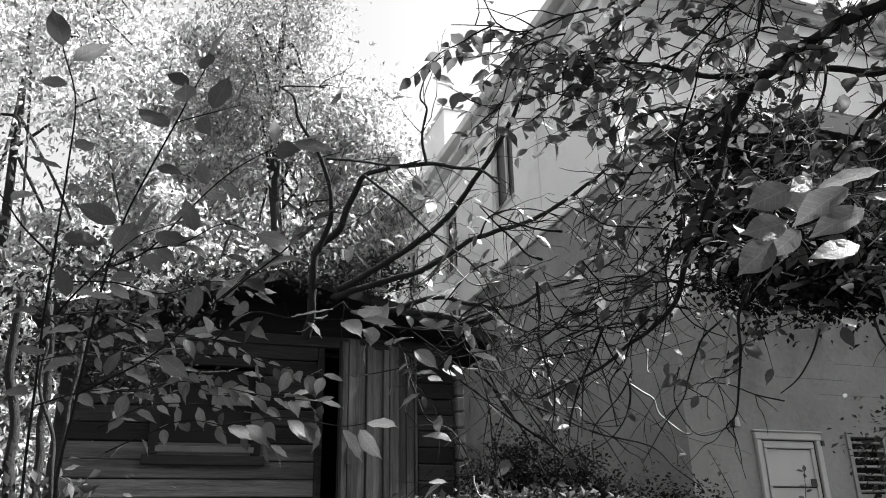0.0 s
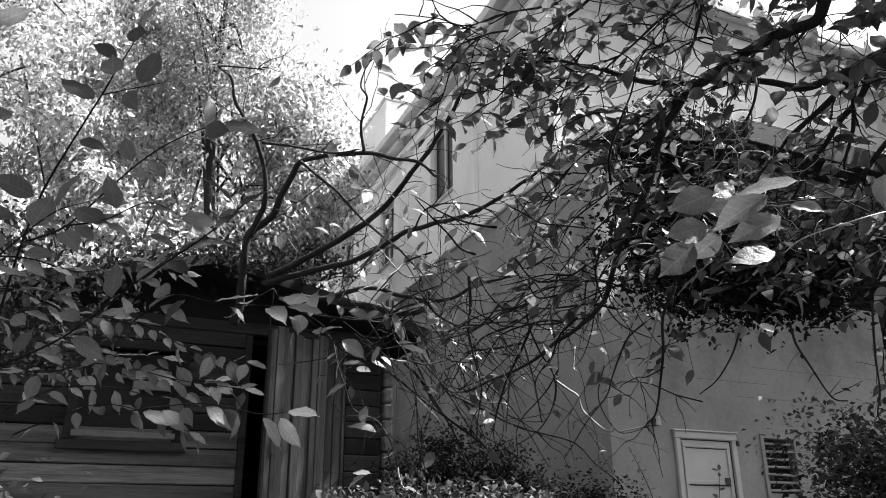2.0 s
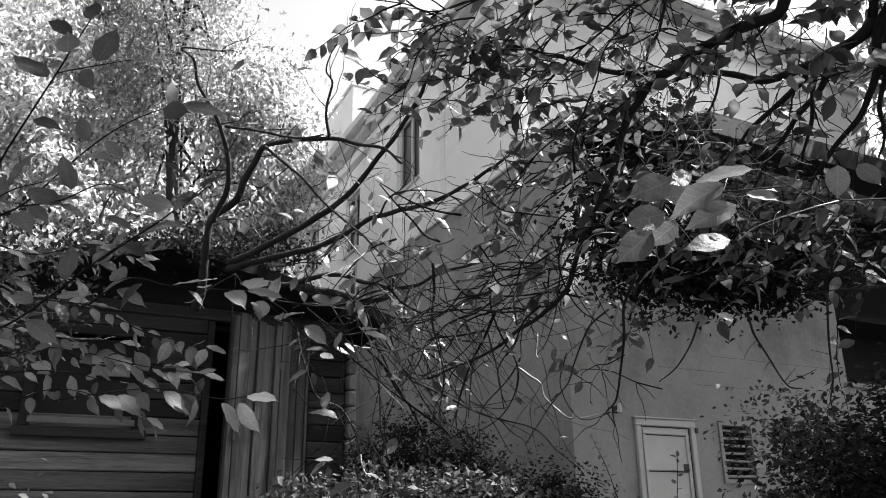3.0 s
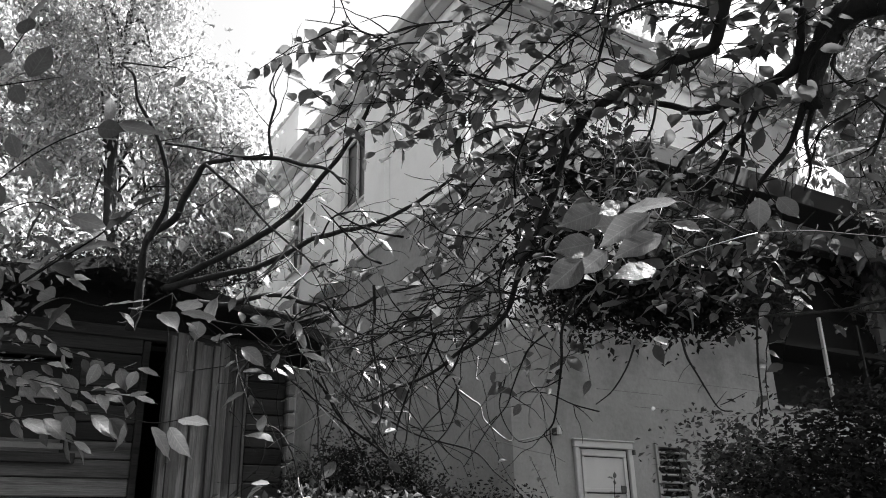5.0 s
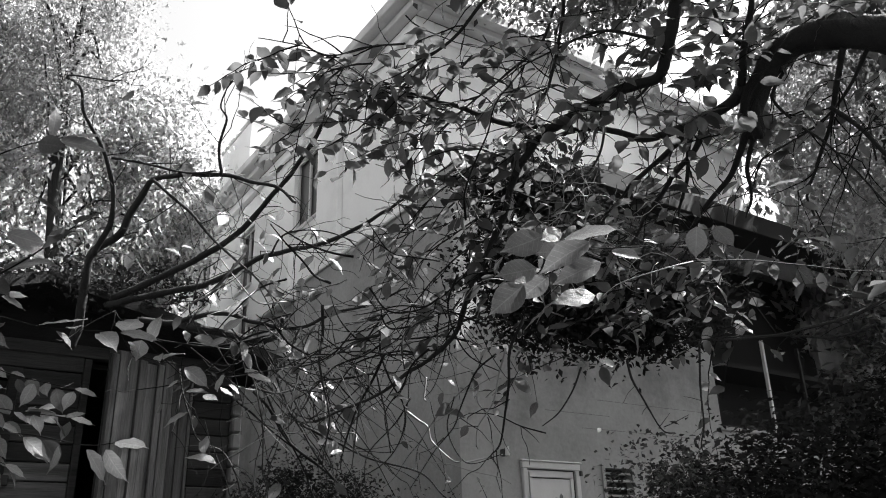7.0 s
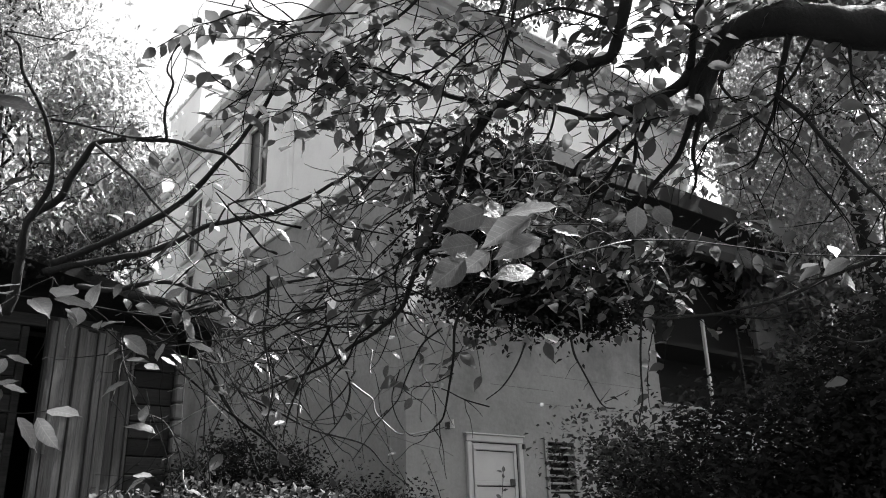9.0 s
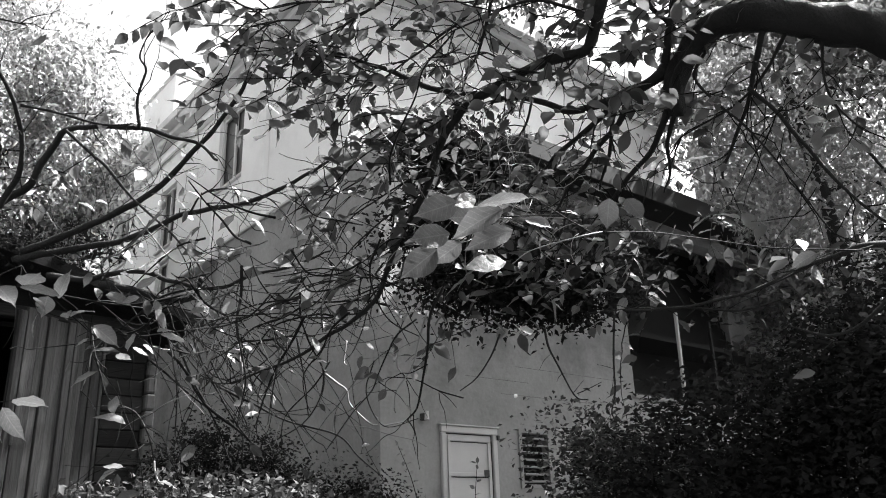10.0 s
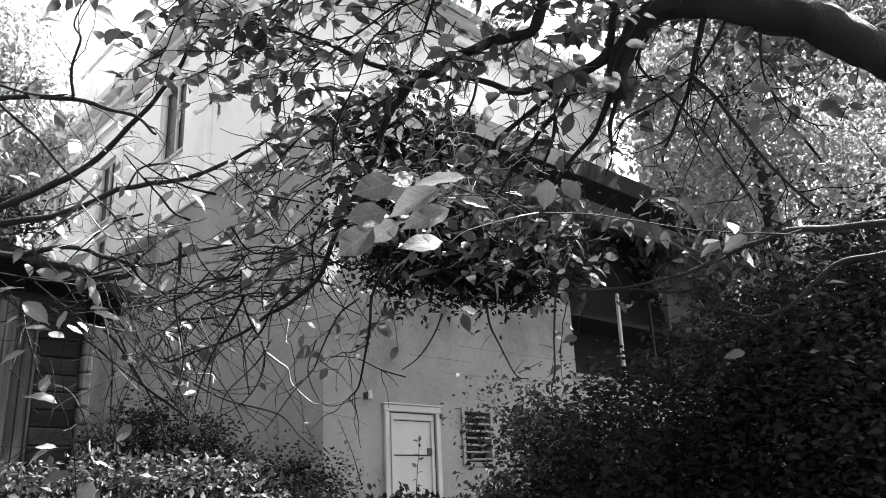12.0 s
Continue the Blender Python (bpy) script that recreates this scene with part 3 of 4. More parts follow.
B = [
    branch(over, [(2.74, 3.36, 4.11), (2.66, 3.49, 4.04), (2.57, 3.58, 4.02), (2.50, 3.66, 3.99), (2.37, 3.77, 3.97), (2.22, 3.85, 4.02), (2.08, 3.91, 4.07), (1.94, 3.97, 4.10), (1.80, 4.06, 4.08)], 0.0351, 0.0109),
    branch(over, [(2.30, 2.97, 4.74), (2.28, 3.20, 4.53), (2.29, 3.32, 4.39), (2.29, 3.42, 4.28), (2.26, 3.51, 4.20), (2.12, 3.60, 4.19), (1.98, 3.72, 4.15), (1.84, 3.83, 4.09), (1.74, 3.91, 4.04), (1.65, 4.00, 3.96), (1.58, 4.09, 3.87), (1.54, 4.21, 3.67), (1.47, 4.33, 3.48), (1.37, 4.45, 3.29), (1.32, 4.55, 3.06), (1.26, 4.61, 2.93), (1.13, 4.68, 2.80), (0.97, 4.75, 2.70), (0.77, 4.82, 2.57), (0.45, 4.88, 2.44)], 0.0406, 0.00858),
    branch(over, [(1.76, 3.95, 4.08), (1.54, 4.02, 4.11), (1.37, 4.04, 4.16), (1.19, 4.05, 4.23), (1.02, 4.06, 4.28), (0.85, 4.07, 4.31), (0.65, 4.11, 4.30), (0.46, 4.16, 4.27)], 0.0203, 0.00624),
    branch(over, [(2.71, 3.37, 4.12), (2.67, 3.25, 4.25), (2.64, 3.11, 4.38), (2.59, 2.92, 4.57)], 0.025, 0.0156),
    branch(over, [(2.51, 3.61, 3.97), (2.43, 3.80, 3.87), (2.30, 3.99, 3.79), (2.26, 4.11, 3.72), (2.18, 4.27, 3.61)], 0.0203, 0.00468),
    branch(over, [(2.57, 3.54, 4.02), (2.56, 3.70, 3.88), (2.46, 3.91, 3.71), (2.40, 4.05, 3.62), (2.36, 4.18, 3.49), (2.32, 4.31, 3.36)], 0.0218, 0.00468),
    branch(over, [(2.61, 3.51, 4.03), (2.52, 3.67, 3.93), (2.56, 3.81, 3.72), (2.54, 3.93, 3.58), (2.57, 3.99, 3.49)], 0.0187, 0.00468),
    branch(over, [(2.78, 3.47, 3.90), (2.77, 3.63, 3.77), (2.71, 3.83, 3.63), (2.66, 3.97, 3.53), (2.64, 4.10, 3.43)], 0.025, 0.00468),
    branch(over, [(2.81, 3.47, 3.86), (2.82, 3.60, 3.72), (2.88, 3.69, 3.58), (2.88, 3.78, 3.48)], 0.0172, 0.00468),
    branch(over, [(3.05, 2.93, 4.11), (3.08, 3.10, 3.93), (3.12, 3.21, 3.82), (3.12, 3.39, 3.64), (3.12, 3.51, 3.53), (3.18, 3.57, 3.42)], 0.0172, 0.00546),
    branch(over, [(3.14, 2.86, 4.08), (3.14, 3.05, 3.95), (3.10, 3.23, 3.86), (2.97, 3.47, 3.79), (2.92, 3.59, 3.77)], 0.0109, 0.0039),
    branch(over, [(3.05, 3.12, 3.86), (3.20, 3.06, 3.63), (3.33, 3.01, 3.39), (3.43, 2.94, 3.17), (3.53, 2.84, 2.98)], 0.014, 0.00624),
    branch(over, [(2.90, 3.16, 4.18), (2.84, 3.29, 4.01), (2.95, 3.27, 3.83), (3.07, 3.21, 3.67), (3.26, 3.16, 3.35), (3.43, 3.10, 3.01)], 0.0109, 0.0039),
    branch(over, [(3.28, 2.77, 4.01), (3.31, 2.84, 3.81), (3.36, 2.85, 3.65), (3.47, 2.79, 3.47)], 0.00936, 0.00468),
    branch(over, [(2.72, 3.25, 4.27), (2.56, 3.23, 4.38), (2.45, 3.15, 4.49), (2.26, 3.10, 4.64)], 0.0156, 0.00936),
    branch(over, [(1.25, 3.49, 4.61), (1.10, 3.68, 4.46), (0.93, 3.82, 4.36), (0.79, 3.94, 4.27), (0.66, 4.02, 4.22), (0.50, 4.15, 4.07)], 0.0109, 0.00312),
    branch(over, [(1.62, 3.40, 4.54), (1.58, 3.57, 4.39), (1.42, 3.74, 4.28), (1.28, 3.86, 4.19), (1.17, 3.97, 4.11), (1.03, 4.10, 3.99), (0.92, 4.21, 3.86)], 0.00936, 0.00312),
    branch(over, [(1.23, 3.78, 4.42), (1.05, 3.98, 4.21), (0.99, 4.08, 4.07), (0.91, 4.16, 3.96)], 0.00702, 0.00234),
    branch(over, [(0.48, 3.95, 4.38), (0.67, 4.03, 4.33), (0.83, 4.08, 4.31)], 0.00312, 0.00702),
    branch(over, [(1.66, 3.35, 4.58), (1.69, 3.50, 4.47), (1.68, 3.74, 4.25), (1.66, 3.86, 4.18), (1.66, 4.05, 3.99)], 0.0125, 0.00624),
    branch(over, [(1.73, 3.98, 4.06), (1.54, 4.14, 3.95), (1.36, 4.28, 3.83), (1.21, 4.41, 3.71), (1.02, 4.53, 3.59), (0.82, 4.62, 3.52)], 0.0109, 0.00312),
    branch(over, [(1.66, 4.05, 3.98), (1.47, 4.15, 3.97), (1.26, 4.31, 3.87), (1.09, 4.43, 3.76), (0.96, 4.57, 3.57)], 0.00936, 0.00312),
    branch(over, [(1.55, 4.25, 3.69), (1.41, 4.35, 3.64), (1.26, 4.46, 3.55), (1.10, 4.58, 3.43), (0.99, 4.71, 3.21)], 0.0078, 0.00234),
    branch(over, [(1.48, 4.36, 3.50), (1.30, 4.47, 3.43), (1.15, 4.60, 3.29), (0.99, 4.71, 3.13), (0.72, 4.80, 3.07)], 0.0078, 0.00234),
    branch(over, [(2.10, 3.92, 4.08), (2.09, 4.05, 3.93), (1.99, 4.20, 3.80), (1.94, 4.34, 3.62), (1.82, 4.46, 3.53)], 0.00936, 0.00312),
    branch(over, [(1.33, 4.57, 3.07), (1.12, 4.66, 3.08), (0.89, 4.75, 3.03), (0.67, 4.86, 2.90)], 0.00702, 0.00234),
    branch(over, [(2.28, 3.37, 4.32), (2.13, 3.37, 4.39), (1.91, 3.44, 4.43), (1.74, 3.53, 4.39), (1.56, 3.63, 4.33), (1.39, 3.74, 4.23)], 0.0125, 0.00312),
    branch(over, [(2.25, 3.49, 4.19), (2.11, 3.61, 4.09), (1.89, 3.67, 4.12), (1.71, 3.67, 4.20), (1.58, 3.70, 4.18)], 0.00936, 0.00312),
    branch(over, [(0.79, 3.60, 4.31), (0.61, 3.62, 4.28), (0.39, 3.66, 4.22), (0.21, 3.63, 4.24), (-0.01, 3.61, 4.24)], 0.00624, 0.00234),
    branch(over, [(0.63, 3.78, 4.28), (0.47, 3.80, 4.24), (0.32, 3.88, 4.10), (0.25, 3.96, 3.93), (0.14, 3.93, 3.93)], 0.00624, 0.00234),
]
SPRAYS = [((0.41, 4.01, 4.31), 0.22, 7), ((0.71, 4.03, 4.22), 0.3, 10), ((1.15, 3.86, 4.34), 0.45, 18), ((1.08, 3.58, 4.56), 0.4, 6), ((1.78, 3.80, 4.47), 0.5, 12), ((2.63, 3.43, 4.49), 0.35, 26), ((2.33, 3.54, 4.43), 0.4, 9), ((1.79, 4.44, 3.84), 0.38, 28), ((2.43, 4.32, 3.74), 0.4, 18), ((2.75, 4.52, 3.44), 0.38, 26), ((1.91, 4.48, 3.39), 0.3, 26), ((2.42, 4.34, 3.15), 0.2, 10), ((3.47, 3.16, 3.88), 0.6, 34), ((3.16, 3.19, 4.43), 0.42, 36), ((1.08, 4.46, 3.77), 0.4, 8), ((1.13, 4.71, 3.14), 0.28, 10)]
HEAP = Vector((1.73, 4.09, 3.64))
low_b = [
    branch(over, [(1.85, 1.18, 2.15), (1.88, 1.41, 2.22), (1.93, 1.61, 2.28), (1.98, 1.81, 2.31), (2.03, 2.00, 2.33), (2.06, 2.21, 2.34), (2.06, 2.44, 2.36), (2.04, 2.68, 2.40), (1.97, 2.92, 2.45)], 0.0109, 0.0039),
    branch(over, [(2.89, 1.73, 2.43), (2.68, 1.88, 2.36), (2.58, 2.02, 2.35), (2.48, 2.17, 2.23), (2.40, 2.26, 2.20), (2.31, 2.34, 2.25)], 0.012, 0.004),
    branch(over, [(2.27, 4.32, 2.73), (2.29, 4.33, 2.63), (2.33, 4.33, 2.54), (2.39, 4.33, 2.42), (2.45, 4.32, 2.31), (2.51, 4.29, 2.29)], 0.00858, 0.00312),
    branch(over, [(2.63, 4.09, 2.81), (2.64, 4.16, 2.53), (2.65, 4.20, 2.33), (2.63, 4.23, 2.21), (2.66, 4.22, 2.13)], 0.00702, 0.00312),
    branch(over, [(2.45, 4.31, 2.33), (2.50, 4.28, 2.35), (2.58, 4.23, 2.39)], 0.00312, 0.00156),
    branch(over, [(2.30, 3.84, 2.70), (2.51, 3.65, 2.69), (2.73, 3.45, 2.65), (2.88, 3.28, 2.60), (3.02, 3.08, 2.62)], 0.00312, 0.00702),
    branch(over, [(2.02, 4.44, 2.71), (1.96, 4.50, 2.56), (1.89, 4.55, 2.45), (1.80, 4.60, 2.38)], 0.00702, 0.00312),
]
def spray(stock, spots, start, r, length, thick=0.005):
    """A leafy twig that runs down and back from the limb, with leaves set alternately."""
    tw = wander(start, (r.gauss(-0.75, 0.45), r.gauss(0.15, 0.4), r.gauss(-0.28, 0.35)), length, 0.055, 0.13, 0.02, r)
    stock.tube(tw, thick, thick * 0.35, 4)
    side = 1
    for a, b in zip(tw[1:], tw[2:]):
        side = -side
        if r.random() < 0.62:
            out = (b - a).cross(Vector((0, 0, 1))).normalized() * side
            spots.append((b, (b - a).normalized() * 0.7 + out * 0.9 + Vector((0, 0, r.gauss(-0.25, 0.25)))))


st, fine, spots = Stock(), [], []
for path in B:
    twigs_on(path, st, fine, rt, 0.16, 0.42, 0.0045, 0.13, 0.12, 0.06)
small = []
for path in low_b[:2] + low_b[5:6]:
    twigs_on(path, st, small, rt, 0.14, 0.3, 0.0025, 0.35, 0.2, 0.05)
for path in low_b[2:4]:
    twigs_on(path, st, [], rt, 0.12, 0.12, 0.002, 0.0, 0.3, 0.05)
tagged(part("low_leaves", leaves("low_leaves", np.array(small), 0.065, M_leaf_dark, MID_SHAPE, 0.3, 0.6), None, over), "small leaves on the low twigs", kind="stuff")
for path in B[:4] + B[14:22] + B[26:]:
    for q in path[5::8]:
        spray(st, spots, q, rt, rt.uniform(0.25, 0.7))
for centre, wide, count in SPRAYS:
    for _ in range(count):
        a = Vector(centre) + Vector((rt.gauss(0.2, wide), rt.gauss(0, wide * 0.7), rt.gauss(0.05, wide * 0.75)))
        spray(st, spots, a, rt, rt.uniform(0.3, 0.85), 0.0045)
tagged(part("twig_tangle", st.mesh("twig_tangle", M_twig), None, over), kind="stuff")
pale_sticks = Stock()
for _ in range(90):
    a = HEAP + Vector((rt.gauss(0, 0.45), rt.gauss(-0.1, 0.3), rt.gauss(0, 0.3)))
    pale_sticks.tube(wander(a, (rt.gauss(0, 0.8), rt.gauss(0, 0.4), rt.gauss(-0.3, 0.6)), rt.uniform(0.12, 0.4), 0.05, 0.3, 0.03, rt), 0.0032, 0.0014, 4)
tagged(part("dead_twig_tangle", pale_sticks.mesh("dead_twig_tangle", M_lit_twig), None, over), "pale twigs among the leaves", kind="stuff")
rt.shuffle(spots)
for q, along in spots[:300]:
    one_leaf(over, q, along, (rt.gauss(0, 0.4), rt.gauss(-0.3, 0.35), 0.85), 0.14 * rt.uniform(0.6, 1.25), rt.randrange(5))
rest = np.array([q for q, _ in spots[300:]] + fine)
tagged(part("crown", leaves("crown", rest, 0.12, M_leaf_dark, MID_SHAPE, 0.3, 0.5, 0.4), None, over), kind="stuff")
# leaf clumps added high up and behind, mostly unseen, to shade the yard
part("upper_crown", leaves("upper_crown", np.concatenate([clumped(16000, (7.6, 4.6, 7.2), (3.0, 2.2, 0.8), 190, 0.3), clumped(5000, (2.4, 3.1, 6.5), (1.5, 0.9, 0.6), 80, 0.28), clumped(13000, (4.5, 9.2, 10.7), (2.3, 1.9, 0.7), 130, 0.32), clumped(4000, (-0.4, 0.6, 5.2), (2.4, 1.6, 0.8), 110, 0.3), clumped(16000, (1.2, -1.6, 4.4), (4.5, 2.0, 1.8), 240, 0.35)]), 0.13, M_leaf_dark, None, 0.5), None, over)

# a near cluster of large leaves on one pale twig
sprig = thing("leaf_cluster", pose(0, 0, 0), "cluster of large glossy leaves on a thin pale twig", "branch")
branch(sprig, [(0.71, 1.32, 2.04), (0.74, 1.29, 2.06), (0.82, 1.25, 2.08), (0.88, 1.26, 2.10)], 0.0009, 0.0012, "stem", M_lit_twig, 0.1, 6)
branch(sprig, [(0.88, 1.26, 2.10), (1.05, 1.33, 2.14), (1.25, 1.43, 2.18), (1.49, 1.49, 2.20), (1.75, 1.45, 2.20)], 0.0012, 0.0018, "stem", M_twig, 0.1, 6)
branch(sprig, [(0.74, 1.28, 2.17), (0.80, 1.27, 2.13), (0.86, 1.27, 2.10)], 0.001, 0.0013, "stem", M_twig, 0.1, 6)
branch(sprig, [(0.61, 1.38, 2.11), (0.66, 1.35, 2.14), (0.72, 1.32, 2.14), (0.80, 1.27, 2.13)], 0.001, 0.0013, "stem", M_twig, 0.1, 6)
GLINT, FLAT, SHADE, DIM = (0.2, -0.84, 0.51), (0.1, -0.95, 0.15), (0.0, -0.995, 0.1), (-0.35, -0.9, 0.1)


def cluster_leaf(base, tip, face, pick):
    way = Vector(tip) - Vector(base)
    one_leaf(sprig, base, way, face, way.length * 1.05, pick)


cluster_leaf((0.635, 1.297, 2.145), (0.714, 1.224, 2.149), GLINT, 0)
cluster_leaf((0.684, 1.290, 2.140), (0.586, 1.315, 2.094), GLINT, 1)
cluster_leaf((0.697, 1.280, 2.095), (0.606, 1.299, 2.059), GLINT, 0)
cluster_leaf((0.694, 1.314, 2.040), (0.609, 1.320, 2.028), GLINT, 0)
cluster_leaf((0.614, 1.351, 2.173), (0.528, 1.363, 2.137), SHADE, 2)
cluster_leaf((0.645, 1.335, 2.182), (0.599, 1.331, 2.153), FLAT, 2)
cluster_leaf((0.598, 1.362, 2.108), (0.515, 1.365, 2.086), SHADE, 2)
cluster_leaf((0.583, 1.399, 2.086), (0.512, 1.410, 2.024), SHADE, 2)
cluster_leaf((0.634, 1.396, 2.104), (0.574, 1.401, 2.058), SHADE, 0)
cluster_leaf((0.760, 1.356, 2.152), (0.797, 1.311, 2.130), FLAT, 1)
cluster_leaf((0.678, 1.369, 2.153), (0.596, 1.372, 2.143), SHADE, 2)
cluster_leaf((1.309, 1.573, 2.444), (1.363, 1.487, 2.445), GLINT, 0)
cluster_leaf((1.311, 1.580, 2.428), (1.329, 1.558, 2.367), GLINT, 2)
cluster_leaf((1.063, 1.440, 2.266), (1.084, 1.416, 2.206), DIM, 2)
cluster_leaf((1.030, 1.459, 2.271), (1.017, 1.465, 2.195), DIM, 2)
cluster_leaf((1.666, 1.514, 2.208), (1.604, 1.544, 2.178), GLINT, 1)

# bare old branches that lean out over the shed
rb = random.Random(5)
bare = thing("leaning_tree", pose(0, 0, 0), "bare crooked old branches leaning over the shed roof", "tree")
L = [
    branch(bare, [(-1.23, 6.07, 3.17), (-1.16, 5.95, 3.38), (-1.13, 5.82, 3.59), (-1.08, 5.69, 3.78), (-0.93, 5.60, 3.87), (-0.84, 5.49, 4.00), (-0.75, 5.37, 4.12), (-0.68, 5.27, 4.19), (-0.49, 5.21, 4.20), (-0.23, 5.16, 4.20), (-0.04, 5.11, 4.14), (0.16, 5.06, 4.09), (0.29, 5.04, 3.97)], 0.036, 0.009),
    branch(bare, [(-1.05, 5.51, 3.68), (-0.95, 5.38, 3.87), (-0.92, 5.25, 4.02), (-0.96, 5.09, 4.20), (-1.04, 4.93, 4.32), (-1.09, 4.80, 4.41), (-1.10, 4.67, 4.49), (-1.15, 4.57, 4.50), (-0.87, 4.57, 4.49)], 0.022, 0.004),
    branch(bare, [(-0.92, 4.98, 4.17), (-0.67, 4.99, 4.15), (-0.43, 5.00, 4.11), (-0.25, 4.97, 4.13)], 0.01, 0.006),
    branch(bare, [(-0.22, 5.02, 4.13), (-0.24, 4.91, 4.27), (-0.20, 4.78, 4.42), (-0.24, 4.70, 4.48), (-0.17, 4.56, 4.62)], 0.012, 0.003),
    branch(bare, [(-0.67, 5.16, 4.12), (-0.52, 5.17, 3.99), (-0.40, 5.17, 3.89), (-0.24, 5.19, 3.72), (-0.05, 5.20, 3.55), (0.14, 5.20, 3.37), (0.33, 5.21, 3.14), (0.45, 5.17, 3.06)], 0.012, 0.004),
    branch(bare, [(-1.03, 6.38, 3.68), (-0.82, 6.25, 3.72), (-0.57, 6.10, 3.81), (-0.33, 5.94, 3.91), (-0.14, 5.77, 3.99), (0.04, 5.57, 4.13), (0.17, 5.37, 4.22), (0.30, 5.16, 4.32), (0.39, 4.95, 4.42), (0.48, 4.71, 4.55)], 0.03, 0.012),
    branch(bare, [(-1.07, 6.39, 3.61), (-0.82, 6.29, 3.64), (-0.53, 6.18, 3.68), (-0.25, 6.05, 3.74), (-0.06, 5.91, 3.80), (0.14, 5.76, 3.85), (0.37, 5.61, 3.86), (0.62, 5.45, 3.89), (0.81, 5.27, 3.95), (0.99, 5.07, 4.02), (1.14, 4.85, 4.10)], 0.03, 0.009),
    branch(bare, [(-0.79, 6.08, 3.40), (-0.52, 5.98, 3.36), (-0.20, 5.85, 3.41), (0.06, 5.75, 3.33), (0.34, 5.63, 3.24), (0.58, 5.46, 3.29), (0.84, 5.27, 3.34), (1.08, 5.07, 3.40)], 0.024, 0.007),
    branch(bare, [(-0.42, 5.93, 3.31), (-0.12, 5.88, 3.26), (0.12, 5.82, 3.20), (0.23, 5.73, 3.23), (0.26, 5.62, 3.32)], 0.03, 0.018),
    branch(bare, [(0.38, 5.54, 3.22), (0.33, 5.55, 3.07), (0.38, 5.57, 2.87), (0.33, 5.59, 2.59)], 0.012, 0.004),
    branch(bare, [(0.14, 5.48, 3.74), (0.24, 5.32, 3.85), (0.49, 5.20, 3.84), (0.73, 5.11, 3.73)], 0.008, 0.003),
    branch(bare, [(-0.45, 5.97, 3.01), (-0.42, 5.97, 2.87), (-0.36, 5.98, 2.70), (-0.28, 5.98, 2.51), (-0.11, 5.97, 2.42), (-0.01, 5.96, 2.28), (0.05, 5.95, 2.09)], 0.007, 0.005),
    branch(bare, [(0.05, 5.95, 2.09), (0.06, 5.94, 2.02), (0.10, 5.92, 1.94), (0.21, 5.91, 1.90)], 0.006, 0.004, "branch", M_lit_twig),
]
st, spots = Stock(), []
for path in L:
    twigs_on(path, st, spots, rb, 0.2, 0.5, 0.004, 0.10, 0.15, 0.03, 0.6)
tagged(part("twig_tangle", st.mesh("twig_tangle", M_twig), None, bare), kind="stuff")
for q in spots[:110]:
    one_leaf(bare, q, (rb.gauss(0, 0.7), rb.gauss(0, 0.4), rb.gauss(-0.5, 0.4)), (rb.gauss(0, 0.5), -0.5, 0.7), 0.14 * rb.uniform(0.6, 1.2), rb.randrange(5))

# thicket of bare twigs in front of the grey wall
rk = random.Random(11)
thicket = thing("bare_thicket", pose(0, 0, 0), "tangle of bare arching twigs in front of the grey wall", "shrub")
st, pale, spots = Stock(), Stock(), []
for k in range(50):
    a = Vector((0.86, 4.63, 2.92)) + Vector((rk.gauss(0, 0.5), rk.gauss(0, 0.45), rk.gauss(0.05, 0.2)))
    tw = wander(a, (rk.gauss(-0.8, 0.4), rk.gauss(0, 0.35), rk.gauss(-0.4, 0.3)), rk.uniform(0.5, 1.2), 0.09, 0.27, 0.02, rk)
    (pale if k % 9 == 0 else st).tube(smooth_path(tw[::2] + tw[-1:], 4), rk.uniform(0.005, 0.010), 0.002, 5)
    for _ in range(4):
        i = rk.randrange(1, len(tw))
        t2 = wander(tw[i], (rk.gauss(0, 1), rk.gauss(0, 0.5), rk.gauss(-0.4, 0.6)), rk.uniform(0.2, 0.6), 0.07, 0.18, 0.05, rk)
        (pale if rk.random() < 0.22 else st).tube(smooth_path(t2, 3), 0.0035, 0.0015, 4)
        if rk.random() < 0.2:
            spots.append(t2[-1])
for k in range(34):
    a = Vector((0.17, 5.61, 2.98)) + Vector((rk.gauss(0.1, 0.3), rk.gauss(0, 0.3), rk.gauss(0, 0.15)))
    tw = wander(a, (rk.gauss(0.45, 0.25), rk.gauss(-0.1, 0.2), rk.gauss(-0.75, 0.15)), rk.uniform(0.8, 1.6), 0.1, 0.17, -0.01, rk)
    st.tube(tw, rk.uniform(0.003, 0.007), 0.002, 5)
# the last argument gives a stem the pale colour of a sunlit one
def arching(points, thick, lit=False):
    branch(thicket, points, thick, thick * 0.45, "stem", M_lit_twig if lit else M_twig, 0.2, 6, "stem coloured pale as if sunlit" if lit else "")


arching([(0.08, 5.34, 2.72), (0.21, 5.35, 2.58), (0.32, 5.35, 2.40), (0.50, 5.34, 2.26), (0.76, 5.31, 2.05)], 0.01)
arching([(0.23, 5.32, 2.81), (0.29, 5.33, 2.67), (0.34, 5.32, 2.56), (0.52, 5.33, 2.28), (0.66, 5.31, 2.12)], 0.009)
arching([(0.13, 5.33, 2.77), (0.26, 5.35, 2.52), (0.42, 5.35, 2.24), (0.52, 5.34, 2.00)], 0.008)
arching([(-0.02, 5.36, 2.66), (0.15, 5.36, 2.52), (0.37, 5.36, 2.35), (0.61, 5.34, 2.17), (0.68, 5.32, 2.06)], 0.008)
